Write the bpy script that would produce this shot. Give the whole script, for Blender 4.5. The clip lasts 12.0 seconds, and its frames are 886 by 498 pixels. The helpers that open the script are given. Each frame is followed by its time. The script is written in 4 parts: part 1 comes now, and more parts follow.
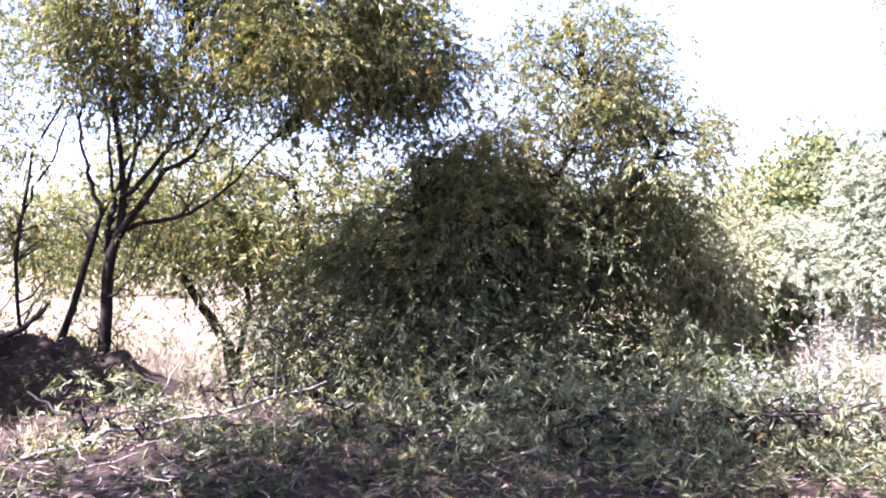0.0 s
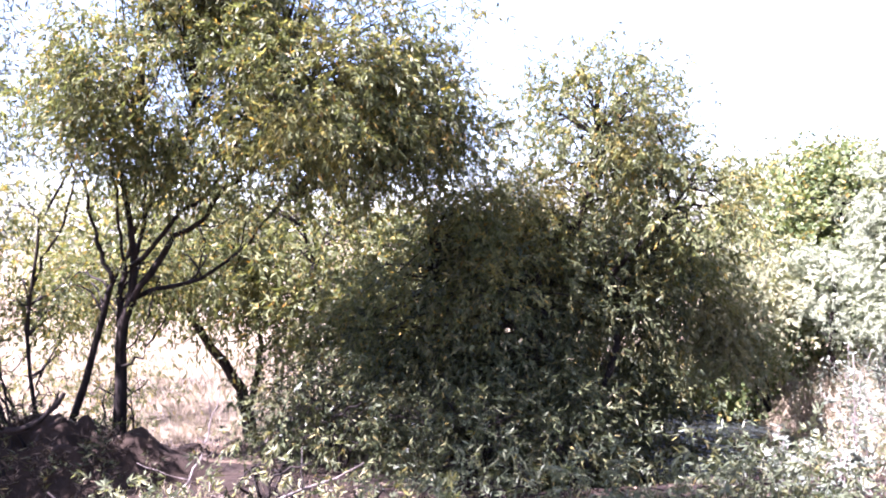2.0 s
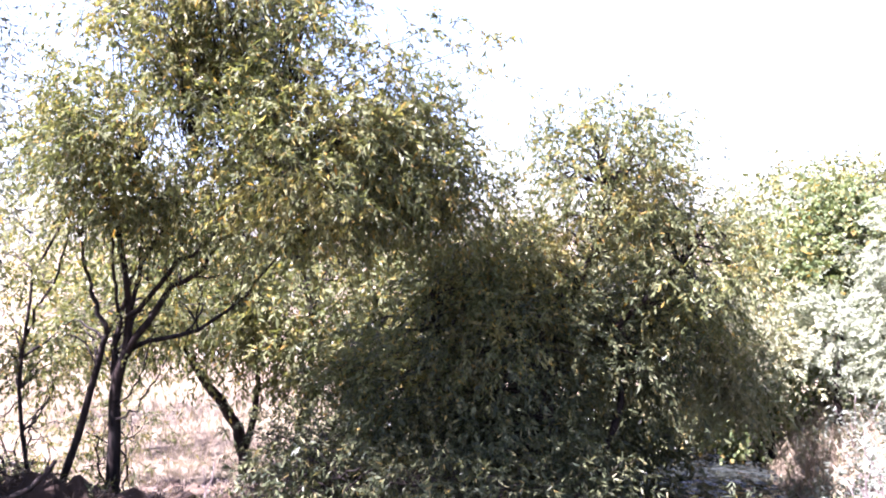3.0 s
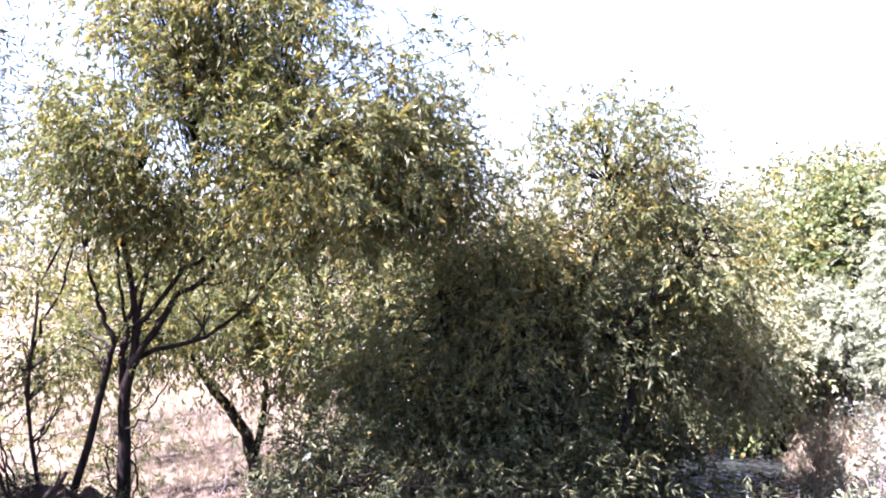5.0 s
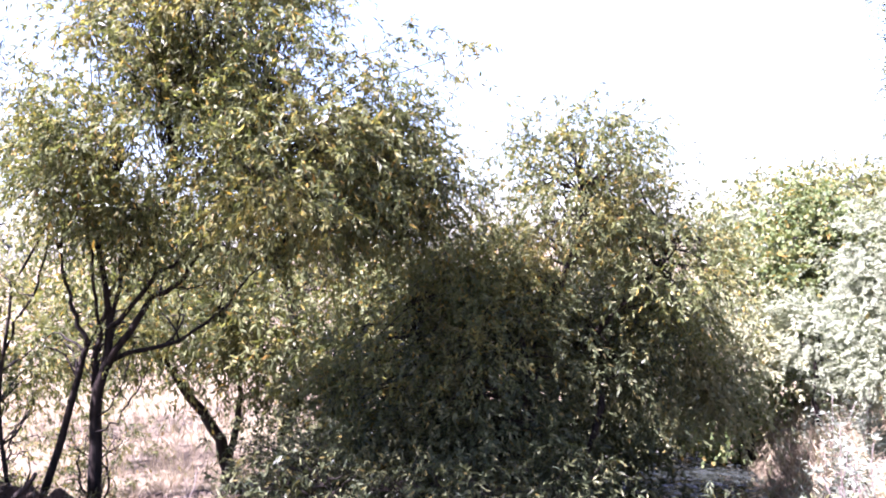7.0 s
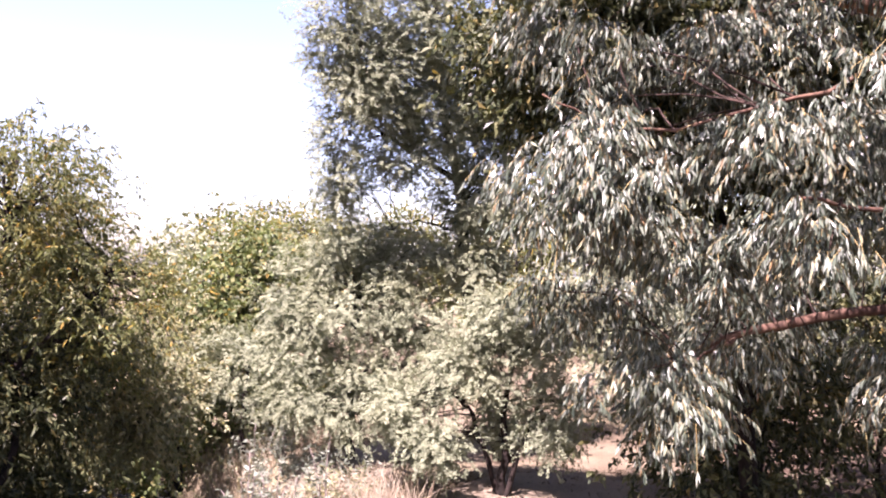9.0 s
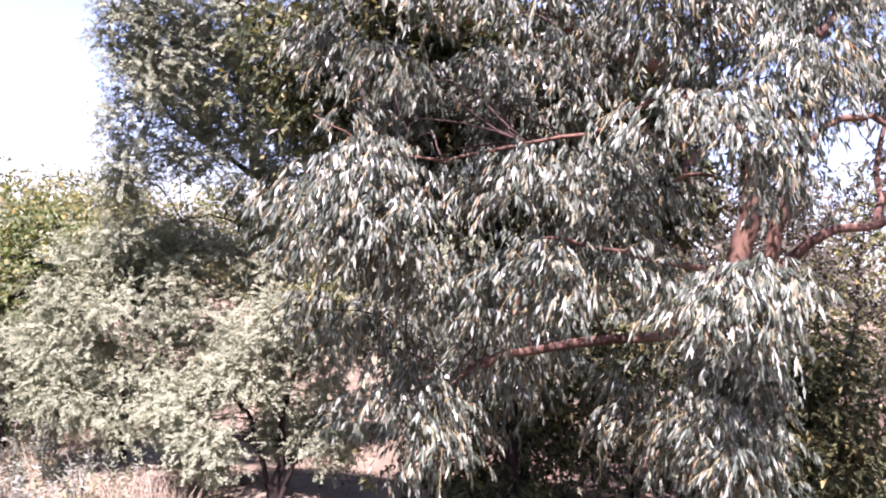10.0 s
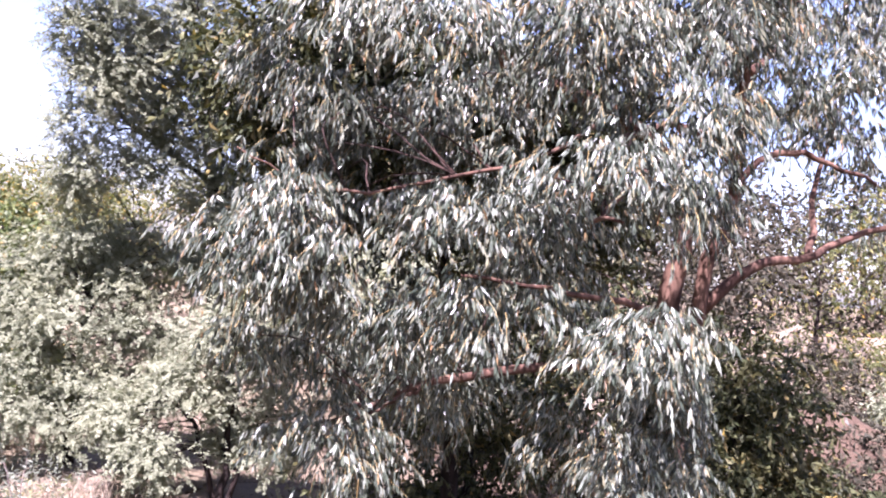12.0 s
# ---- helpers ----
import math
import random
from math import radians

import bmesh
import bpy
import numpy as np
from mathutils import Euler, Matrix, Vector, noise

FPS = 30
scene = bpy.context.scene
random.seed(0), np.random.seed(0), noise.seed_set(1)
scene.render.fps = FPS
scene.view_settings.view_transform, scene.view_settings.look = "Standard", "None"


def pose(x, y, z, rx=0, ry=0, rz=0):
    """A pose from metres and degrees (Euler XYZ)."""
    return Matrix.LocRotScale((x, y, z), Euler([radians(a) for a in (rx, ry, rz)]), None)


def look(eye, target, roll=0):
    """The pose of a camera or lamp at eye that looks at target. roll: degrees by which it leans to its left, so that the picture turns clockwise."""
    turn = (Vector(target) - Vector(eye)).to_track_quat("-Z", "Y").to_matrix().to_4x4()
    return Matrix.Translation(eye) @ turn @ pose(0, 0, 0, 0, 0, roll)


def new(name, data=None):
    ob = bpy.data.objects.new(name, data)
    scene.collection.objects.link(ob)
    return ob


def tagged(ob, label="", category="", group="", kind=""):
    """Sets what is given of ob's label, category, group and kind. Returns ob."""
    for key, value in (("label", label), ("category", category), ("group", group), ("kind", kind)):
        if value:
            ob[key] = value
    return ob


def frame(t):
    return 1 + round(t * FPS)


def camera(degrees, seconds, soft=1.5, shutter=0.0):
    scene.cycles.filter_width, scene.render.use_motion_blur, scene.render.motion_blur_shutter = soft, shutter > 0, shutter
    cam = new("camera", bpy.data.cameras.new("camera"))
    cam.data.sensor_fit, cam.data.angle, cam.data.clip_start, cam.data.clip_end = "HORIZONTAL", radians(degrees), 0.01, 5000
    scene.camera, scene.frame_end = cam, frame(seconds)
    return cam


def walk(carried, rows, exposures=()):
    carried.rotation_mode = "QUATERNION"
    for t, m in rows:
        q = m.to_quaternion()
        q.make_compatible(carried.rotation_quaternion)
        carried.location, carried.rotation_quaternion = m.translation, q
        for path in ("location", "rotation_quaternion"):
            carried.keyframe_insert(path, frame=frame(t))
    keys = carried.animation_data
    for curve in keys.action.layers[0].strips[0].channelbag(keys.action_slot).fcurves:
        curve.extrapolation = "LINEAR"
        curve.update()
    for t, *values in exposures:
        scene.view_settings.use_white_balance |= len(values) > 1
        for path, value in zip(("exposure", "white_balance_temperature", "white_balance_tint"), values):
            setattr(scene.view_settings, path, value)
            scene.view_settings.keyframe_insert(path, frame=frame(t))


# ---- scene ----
cam = camera(55.2, 12.0, soft=2.0)

# seconds, x, y, z, yaw to the left, pitch up, lean
PATH = [
    (0, 0.025, -0.009, 1.326, 0.22, 0.32, -0.11),
    (0.5, -0.027, 0.017, 1.523, 0.53, -0.99, -1.63),
    (1, -0.106, 0.085, 1.695, 0.81, -0.02, -2.81),
    (1.5, -0.133, 0.109, 1.856, 0.25, -0.05, -2.94),
    (2, -0.136, 0.159, 2.054, 0.21, -0.94, -1.71),
    (2.5, -0.143, 0.248, 2.307, 0.38, -1.04, -1.46),
    (3, -0.155, 0.326, 2.540, 0.13, -0.90, -1.11),
    (3.2, -0.161, 0.342, 2.566, 0.20, -0.19, -1.90),
    (4.0, -0.185, 0.350, 2.575, 0.28, -0.35, -2.30),
    (4.8, -0.198, 0.352, 2.561, 0.33, -0.62, -2.58),
    (5, -0.200, 0.357, 2.543, 0.21, -0.86, -2.58),
    (5.5, -0.170, 0.330, 2.519, 0.11, -1.50, -2.01),
    (6, -0.150, 0.334, 2.477, 0.07, -1.21, -1.02),
    (6.5, -0.145, 0.314, 2.491, 0.09, -0.75, -1.12),
    (6.7, -0.140, 0.294, 2.504, -0.05, -0.45, -1.61),
    (7.2, -0.115, 0.255, 2.515, -2.2, -0.20, -1.75),
    (7.8, -0.075, 0.200, 2.522, -9.2, -0.05, -1.70),
    (8.3, -0.033, 0.149, 2.524, -19.41, 0.05, -1.37),
    (8.5, -0.005, 0.117, 2.520, -24.18, 0.50, 0.20),
    (9, 0.062, 0.048, 2.561, -36.11, 1.73, 1.55),
    (9.5, 0.206, -0.058, 2.655, -45.84, 2.41, 2.83),
    (10, 0.290, -0.158, 2.766, -48.17, 1.53, 4.75),
    (10.5, 0.334, -0.253, 2.871, -48.58, 1.18, 4.64),
    (11, 0.382, -0.326, 2.944, -48.69, 0.61, 4.51),
    (11.5, 0.424, -0.386, 2.997, -48.86, 0.99, 4.94),
    (12, 0.452, -0.431, 3.041, -49.40, 1.00, 6.14),
]


def aim(x, y, z, yaw, pitch, lean):
    a, b = radians(yaw), radians(pitch)
    ahead = Vector((-math.sin(a) * math.cos(b), math.cos(a) * math.cos(b), math.sin(b)))
    eye = Vector((x, y, z))
    return look(eye, eye + ahead, lean)


EXPOSURES = [(0, 3.95, 5650, 41), (3.2, 3.95, 5650, 41), (4.8, 3.82, 5650, 41), (6.7, 3.82, 5650, 41), (8.2, 3.35, 5600, 48), (8.7, 3.25, 5650, 48), (8.95, 3.05, 6450, 45),
             (9.5, 3.0, 6350, 46), (10.2, 3.02, 5950, 48), (12, 3.02, 5850, 46)]
walk(cam, [(t, aim(*row)) for t, *row in PATH], EXPOSURES)

# ---- light: a high sun from the side, clear bright sky ----
SUN_FROM = Vector((-0.64, -0.27, 1.25)).normalized()
world = bpy.data.worlds.new("sky")
scene.world = world
world.use_nodes = True
wn = world.node_tree
sky = wn.nodes.new("ShaderNodeTexSky")
sky.sky_type, sky.sun_disc = "NISHITA", False
sky.sun_elevation = math.asin(SUN_FROM.z)
sky.sun_rotation = math.atan2(SUN_FROM.x, SUN_FROM.y)
sky.air_density, sky.dust_density, sky.ozone_density = 1.0, 1.6, 0.5
wn.links.new(sky.outputs["Color"], wn.nodes["Background"].inputs["Color"])
wn.nodes["Background"].inputs["Strength"].default_value = 0.05
sun_data = bpy.data.lights.new("sun", "SUN")
sun_data.energy, sun_data.angle, sun_data.color = 5.0, radians(0.55), (1.0, 0.97, 0.93)
sun = new("sun", sun_data)
sun.matrix_world = look(SUN_FROM * 60, (0, 0, 0))


# ---- materials ----
def node_material(name):
    m = bpy.data.materials.new(name)
    m.use_nodes = True
    t = m.node_tree
    return m, t, t.nodes["Principled BSDF"], t.nodes["Material Output"]


def ramp(t, source, stops, interpolation="LINEAR"):
    r = t.nodes.new("ShaderNodeValToRGB")
    r.color_ramp.interpolation = interpolation
    while len(r.color_ramp.elements) < len(stops):
        r.color_ramp.elements.new(0.5)
    for e, (p, c) in zip(r.color_ramp.elements, stops):
        e.position, e.color = p, (*c, 1)
    t.links.new(source, r.inputs["Fac"])
    return r.outputs["Color"]


def noise_out(t, scale, detail=4.0, rough=0.6, space="Object"):
    co = t.nodes.new("ShaderNodeTexCoord")
    n = t.nodes.new("ShaderNodeTexNoise")
    n.inputs["Scale"].default_value, n.inputs["Detail"].default_value, n.inputs["Roughness"].default_value = scale, detail, rough
    t.links.new(co.outputs[space], n.inputs["Vector"])
    return n.outputs["Fac"]


def mixed(t, fac, a, b, blend="MIX"):
    m = t.nodes.new("ShaderNodeMix")
    m.data_type, m.blend_type = "RGBA", blend
    for socket, v in ((m.inputs[0], fac), (m.inputs[6], a), (m.inputs[7], b)):
        if hasattr(v, "is_linked"):
            t.links.new(v, socket)
        elif isinstance(v, tuple):
            socket.default_value = (*v, 1)
        else:
            socket.default_value = v
    return m.outputs[2]


def leaf_material(name, stops, patch, patch_amount, rough, through_share, single=False, through_tint=(1.0, 1.0, 0.5), shine=0.1):
    """Leaves that differ one by one, with patches that turn, and light that shines through."""
    m, t, p, out = node_material(name)
    if single:
        pick = t.nodes.new("ShaderNodeObjectInfo").outputs["Random"]
    else:
        pick = t.nodes.new("ShaderNodeNewGeometry").outputs["Random Per Island"]
    colour = ramp(t, pick, stops)
    n = noise_out(t, 1.6, 3.0)
    span = t.nodes.new("ShaderNodeMapRange")
    span.inputs[1].default_value, span.inputs[2].default_value = 0.52, 0.72
    span.inputs[3].default_value, span.inputs[4].default_value = 0.0, patch_amount
    t.links.new(n, span.inputs[0])
    colour = mixed(t, span.outputs[0], colour, patch)
    t.links.new(colour, p.inputs["Base Color"])
    p.inputs["Roughness"].default_value = rough
    p.inputs["Specular IOR Level"].default_value = shine
    tr = t.nodes.new("ShaderNodeBsdfTranslucent")
    t.links.new(mixed(t, 1.0, colour, through_tint, "MULTIPLY"), tr.inputs["Color"])
    mix = t.nodes.new("ShaderNodeMixShader")
    mix.inputs[0].default_value = through_share
    t.links.new(p.outputs[0], mix.inputs[1])
    t.links.new(tr.outputs[0], mix.inputs[2])
    t.links.new(mix.outputs[0], out.inputs["Surface"])
    return m


def bark_material(name, dark, light, red=None):
    m, t, p, out = node_material(name)
    co = t.nodes.new("ShaderNodeTexCoord")
    mp = t.nodes.new("ShaderNodeMapping")
    mp.inputs["Scale"].default_value = (22, 22, 5)
    t.links.new(co.outputs["Object"], mp.inputs["Vector"])
    n = t.nodes.new("ShaderNodeTexNoise")
    n.inputs["Scale"].default_value, n.inputs["Detail"].default_value = 1.0, 6.0
    t.links.new(mp.outputs[0], n.inputs["Vector"])
    colour = ramp(t, n.outputs["Fac"], [(0.35, dark), (0.65, light)])
    if red:
        colour = mixed(t, ramp(t, noise_out(t, 3.0), [(0.45, (0, 0, 0)), (0.6, (1, 1, 1))]), colour, red)
    t.links.new(colour, p.inputs["Base Color"])
    p.inputs["Roughness"].default_value = 0.85
    p.inputs["Specular IOR Level"].default_value = 0.12
    b = t.nodes.new("ShaderNodeBump")
    b.inputs["Strength"].default_value, b.inputs["Distance"].default_value = 0.7, 0.015
    t.links.new(n.outputs["Fac"], b.inputs["Height"])
    t.links.new(b.outputs[0], p.inputs["Normal"])
    return m


def soil_material(name, stops, patch, rough=0.95):
    m, t, p, out = node_material(name)
    colour = ramp(t, noise_out(t, 1.1, 8.0, 0.65), stops)
    colour = mixed(t, ramp(t, noise_out(t, 0.35, 5.0), [(0.48, (0, 0, 0)), (0.62, (1, 1, 1))]), colour, patch)
    fine = noise_out(t, 26.0, 6.0, 0.7)
    colour = mixed(t, 0.55, colour, ramp(t, fine, [(0.3, (0.35, 0.32, 0.30)), (0.7, (1, 1, 1))]), "MULTIPLY")
    t.links.new(colour, p.inputs["Base Color"])
    p.inputs["Roughness"].default_value = rough
    p.inputs["Specular IOR Level"].default_value = 0.15
    b = t.nodes.new("ShaderNodeBump")
    b.inputs["Strength"].default_value, b.inputs["Distance"].default_value = 0.8, 0.03
    t.links.new(fine, b.inputs["Height"])
    t.links.new(b.outputs[0], p.inputs["Normal"])
    return m


WILLOW = [(0.0, (0.041, 0.051, 0.020)), (0.5, (0.086, 0.098, 0.038)), (0.90, (0.150, 0.156, 0.072)), (0.96, (0.24, 0.182, 0.045)), (1.0, (0.231, 0.132, 0.033))]
# Willow leaves darkened, so shaded foliage carries its shade in the colour.
SHADEDW = [(0.0, (0.015, 0.021, 0.010)), (0.5, (0.041, 0.048, 0.021)), (0.90, (0.088, 0.094, 0.042)), (0.95, (0.15, 0.14, 0.07)), (1.0, (0.17, 0.12, 0.028))]
GUM = [(0.0, (0.016, 0.022, 0.014)), (0.45, (0.058, 0.074, 0.050)), (0.80, (0.180, 0.200, 0.160)), (0.95, (0.155, 0.155, 0.09)), (1.0, (0.143, 0.077, 0.033))]
WATTLE = [(0.0, (0.138, 0.159, 0.094)), (0.5, (0.192, 0.213, 0.134)), (1.0, (0.262, 0.276, 0.182))]
POPLAR = [(0.0, (0.05, 0.072, 0.025)), (0.6, (0.088, 0.11, 0.044)), (0.92, (0.143, 0.143, 0.061)), (1.0, (0.22, 0.143, 0.033))]
M_WILLOW = leaf_material("willow_leaf", WILLOW, (0.242, 0.187, 0.044), 0.55, 0.36, 0.42)
M_WILLOW_ONE = leaf_material("willow_leaf_single", WILLOW, (0.242, 0.187, 0.044), 0.3, 0.36, 0.42, True)
M_SHADEDW = leaf_material("shaded_willow_leaf", SHADEDW, (0.11, 0.077, 0.017), 0.35, 0.4, 0.2)
M_SHADEDW_ONE = leaf_material("shaded_willow_leaf_single", SHADEDW, (0.198, 0.143, 0.022), 0.2, 0.45, 0.34, True)
M_SHOOT = leaf_material("willow_shoot_leaf", [(0.0, (0.039, 0.048, 0.025)), (0.6, (0.083, 0.096, 0.052)), (0.97, (0.138, 0.143, 0.083)), (1.0, (0.22, 0.171, 0.033))], (0.143, 0.121, 0.033), 0.4, 0.4, 0.35)
M_WEED = leaf_material("silvery_weed_leaf", [(0.0, (0.088, 0.102, 0.072)), (0.6, (0.149, 0.168, 0.124)), (1.0, (0.231, 0.248, 0.193))], (0.143, 0.138, 0.072), 0.3, 0.7, 0.25)
M_PALE = leaf_material("olive_leaf", [(0.0, (0.11, 0.124, 0.066)), (0.6, (0.182, 0.19, 0.105)), (1.0, (0.264, 0.242, 0.132))], (0.187, 0.127, 0.039), 0.5, 0.42, 0.35)
M_GUM = leaf_material("gum_leaf", GUM, (0.150, 0.148, 0.08), 0.14, 0.30, 0.08, shine=0.17)
M_GUM_ONE = leaf_material("gum_leaf_single", GUM, (0.150, 0.148, 0.08), 0.12, 0.28, 0.08, True, shine=0.17)
M_WATTLE = leaf_material("wattle_leaf", WATTLE, (0.172, 0.174, 0.092), 0.5, 0.8, 0.42, through_tint=(1.0, 1.0, 0.85))
M_POPLAR = leaf_material("poplar_leaf", POPLAR, (0.121, 0.132, 0.033), 0.5, 0.4, 0.35)
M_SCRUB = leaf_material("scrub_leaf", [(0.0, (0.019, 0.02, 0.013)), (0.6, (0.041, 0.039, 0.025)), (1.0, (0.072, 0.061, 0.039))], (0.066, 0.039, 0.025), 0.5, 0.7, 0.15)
M_GRASS = leaf_material("dry_grass", [(0.0, (0.132, 0.094, 0.061)), (0.5, (0.22, 0.176, 0.121)), (1.0, (0.303, 0.259, 0.187))], (0.165, 0.154, 0.077), 0.4, 0.7, 0.25)
M_LITTER = leaf_material("leaf_litter", [(0.0, (0.028, 0.019, 0.014)), (0.6, (0.072, 0.05, 0.033)), (1.0, (0.143, 0.11, 0.072))], (0.055, 0.044, 0.022), 0.4, 0.7, 0.1)
# Bark set near black to put the willow stems' backlit darkness into its colour.
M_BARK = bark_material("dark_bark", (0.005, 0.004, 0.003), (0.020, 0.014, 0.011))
M_GUMBARK = bark_material("gum_bark", (0.022, 0.012, 0.008), (0.075, 0.042, 0.028), (0.105, 0.062, 0.040))
M_GUMBRANCH = bark_material("gum_branch", (0.014, 0.009, 0.007), (0.045, 0.027, 0.02))
M_TWIG = bark_material("pale_twig", (0.13, 0.085, 0.030), (0.30, 0.235, 0.10))
M_DEAD = bark_material("dead_wood", (0.055, 0.041, 0.033), (0.187, 0.154, 0.132))
M_GROUND = soil_material("dry_ground", [(0.3, (0.055, 0.04, 0.024)), (0.5, (0.105, 0.081, 0.051)), (0.7, (0.16, 0.131, 0.085))], (0.149, 0.124, 0.072))
M_SAND = soil_material("sandy_track", [(0.3, (0.105, 0.081, 0.055)), (0.6, (0.165, 0.135, 0.094))], (0.149, 0.121, 0.083))
# Red earth taken near black: the shade under the trees is in its colour.
M_SHADE_EARTH = soil_material("shaded_red_earth", [(0.3, (0.007, 0.004, 0.003)), (0.6, (0.021, 0.013, 0.008))], (0.03, 0.02, 0.013))
M_SLOPE = soil_material("red_slope", [(0.3, (0.03, 0.019, 0.012)), (0.6, (0.074, 0.051, 0.033))], (0.11, 0.08, 0.054))

m, t, p, out = node_material("still_water")
p.inputs["Base Color"].default_value = (0.012, 0.014, 0.012, 1)
p.inputs["Roughness"].default_value = 0.04
b = t.nodes.new("ShaderNodeBump")
b.inputs["Strength"].default_value, b.inputs["Distance"].default_value = 0.9, 0.3
t.links.new(noise_out(t, 4.0, 2.0), b.inputs["Height"])
t.links.new(b.outputs[0], p.inputs["Normal"])
M_WATER = m


# ---- builders ----
rng = np.random.default_rng(7)


def unit(v):
    return v / np.maximum(np.linalg.norm(v, axis=-1, keepdims=True), 1e-9)


def mesh_of(name, verts, tris, material, smooth=False):
    me = bpy.data.meshes.new(name)
    verts, tris = np.asarray(verts, np.float32), np.asarray(tris, np.int32)
    me.vertices.add(len(verts))
    me.vertices.foreach_set("co", verts.ravel())
    me.loops.add(tris.size)
    me.loops.foreach_set("vertex_index", tris.ravel())
    me.polygons.add(len(tris))
    me.polygons.foreach_set("loop_start", np.arange(len(tris), dtype=np.int32) * 3)
    if smooth:
        me.polygons.foreach_set("use_smooth", np.ones(len(tris), bool))
    me.materials.append(material)
    me.update(calc_edges=True)
    return me


def part(name, data, parent, label="", kind=""):
    """One mesh object under a thing, given in the thing's own space."""
    ob = new(name, data)
    ob.parent = parent
    return tagged(ob, label=label, kind=kind)


def thing(name, base, label, category, group="", kind=""):
    ob = new(name)
    ob.location = base
    ob.empty_display_size = 0.1
    return tagged(ob, label, category, group, kind)


def tube(points, radii, sides=7, lumps=0.0):
    """Verts and triangles of a tapered, closed tube along points."""
    points, radii = np.asarray(points, float), np.asarray(radii, float)
    n = len(points)
    along = unit(np.gradient(points, axis=0))
    ref = np.where(np.abs(along[:, 2:3]) > 0.9, (1.0, 0, 0), (0, 0, 1.0))
    u = unit(np.cross(along, ref))
    v = np.cross(along, u)
    a = np.arange(sides) * 2 * np.pi / sides
    r = radii[:, None] * (1 + lumps * rng.uniform(-1, 1, (n, sides)))
    ring = points[:, None] + r[..., None] * (np.cos(a)[:, None] * u[:, None] + np.sin(a)[:, None] * v[:, None])
    verts = np.concatenate([ring.reshape(-1, 3), points[:1], points[-1:]])
    i, j = np.meshgrid(np.arange(n - 1), np.arange(sides), indexing="ij")
    k = (j + 1) % sides
    q = np.stack([i * sides + j, i * sides + k, (i + 1) * sides + k, (i + 1) * sides + j], -1).reshape(-1, 4)
    j = np.arange(sides)
    k = (j + 1) % sides
    ends = np.concatenate([np.stack([k, j, np.full(sides, n * sides)], 1),
                           np.stack([(n - 1) * sides + j, (n - 1) * sides + k, np.full(sides, n * sides + 1)], 1)])
    return verts, np.concatenate([q[:, :3], q[:, [0, 2, 3]], ends])


def joined(pieces):
    verts, tris, base = [], [], 0
    for v, f in pieces:
        verts.append(v)
        tris.append(f + base)
        base += len(v)
    return np.concatenate(verts), np.concatenate(tris)


def bowed(points, n=12, wobble=0.02):
    """A smooth line through a few points, with small kinks."""
    points = np.asarray(points, float)
    s = np.linspace(0, len(points) - 1, n)
    i = np.minimum(s.astype(int), len(points) - 2)
    f = (s - i)[:, None]
    p = np.concatenate([2 * points[:1] - points[1:2], points, 2 * points[-1:] - points[-2:-1]])
    a, b, c, d = p[i], p[i + 1], p[i + 2], p[i + 3]
    out = 0.5 * (2 * b + (c - a) * f + (2 * a - 5 * b + 4 * c - d) * f**2 + (3 * b - a - 3 * c + d) * f**3)
    out[1:] += rng.normal(0, wobble, (n - 1, 3))
    return out


def leaf_shape(slim):
    """The outline of one leaf of length 1 along x: base, two pairs of sides, tip, with a curl."""
    if slim == 3:
        return np.array([(0, 0.1, 0), (0.6, -0.62, 0.0), (1, 0.5, -0.08)]), np.array([(0, 1, 2)])
    if slim == 4:
        return np.array([(0, 0, 0), (0.42, 0.5, 0.0), (0.42, -0.5, 0.0), (1, 0, -0.10)]), np.array([(0, 2, 1), (1, 2, 3)])
    return (np.array([(0, 0, 0), (0.30, 0.5, 0.02), (0.30, -0.5, 0.02), (0.68, 0.46, -0.03), (0.70, -0.30, -0.03), (1, 0.16, -0.14)]),
            np.array([(0, 2, 1), (1, 2, 4), (1, 4, 3), (3, 4, 5)]))


def leaf_axes(aims, facing=None):
    """Axes of each leaf: along it, across it, and its normal, which may lean towards a given way."""
    x = unit(aims)
    n = unit(rng.normal(size=x.shape))
    if facing is not None:
        n = n + facing
    y = unit(np.cross(n, x))
    return x, y, np.cross(x, y)


def leaf_mesh(name, bases, aims, lengths, widths, material, slim=4, facing=None):
    shape, faces = leaf_shape(slim)
    x, y, z = leaf_axes(aims, facing)
    l, w = lengths[:, None, None], widths[:, None, None]
    verts = bases[:, None] + shape[None, :, :1] * l * x[:, None] + shape[None, :, 1:2] * w * y[:, None] + shape[None, :, 2:] * l * z[:, None]
    tris = faces[None] + (np.arange(len(bases)) * len(shape))[:, None, None]
    return mesh_of(name, verts.reshape(-1, 3), tris.reshape(-1, 3), material)


def single_leaves(parent, bases, aims, lengths, widths, material):
    """Leaves as parts of their own, sharing three meshes."""
    shape, faces = leaf_shape(6)
    shared = []
    for curl in (0.6, 1.4, -1.0):
        v = shape * (1, 1, curl)
        shared.append(mesh_of("leaf", v, faces, material))
    x, y, z = leaf_axes(aims)
    for i in range(len(bases)):
        m = Matrix.Identity(4)
        for r in range(3):
            m[r][0], m[r][1], m[r][2], m[r][3] = x[i, r] * lengths[i], y[i, r] * widths[i], z[i, r] * lengths[i], bases[i, r]
        ob = part("leaf", shared[i % 3], parent)
        ob.matrix_local = m


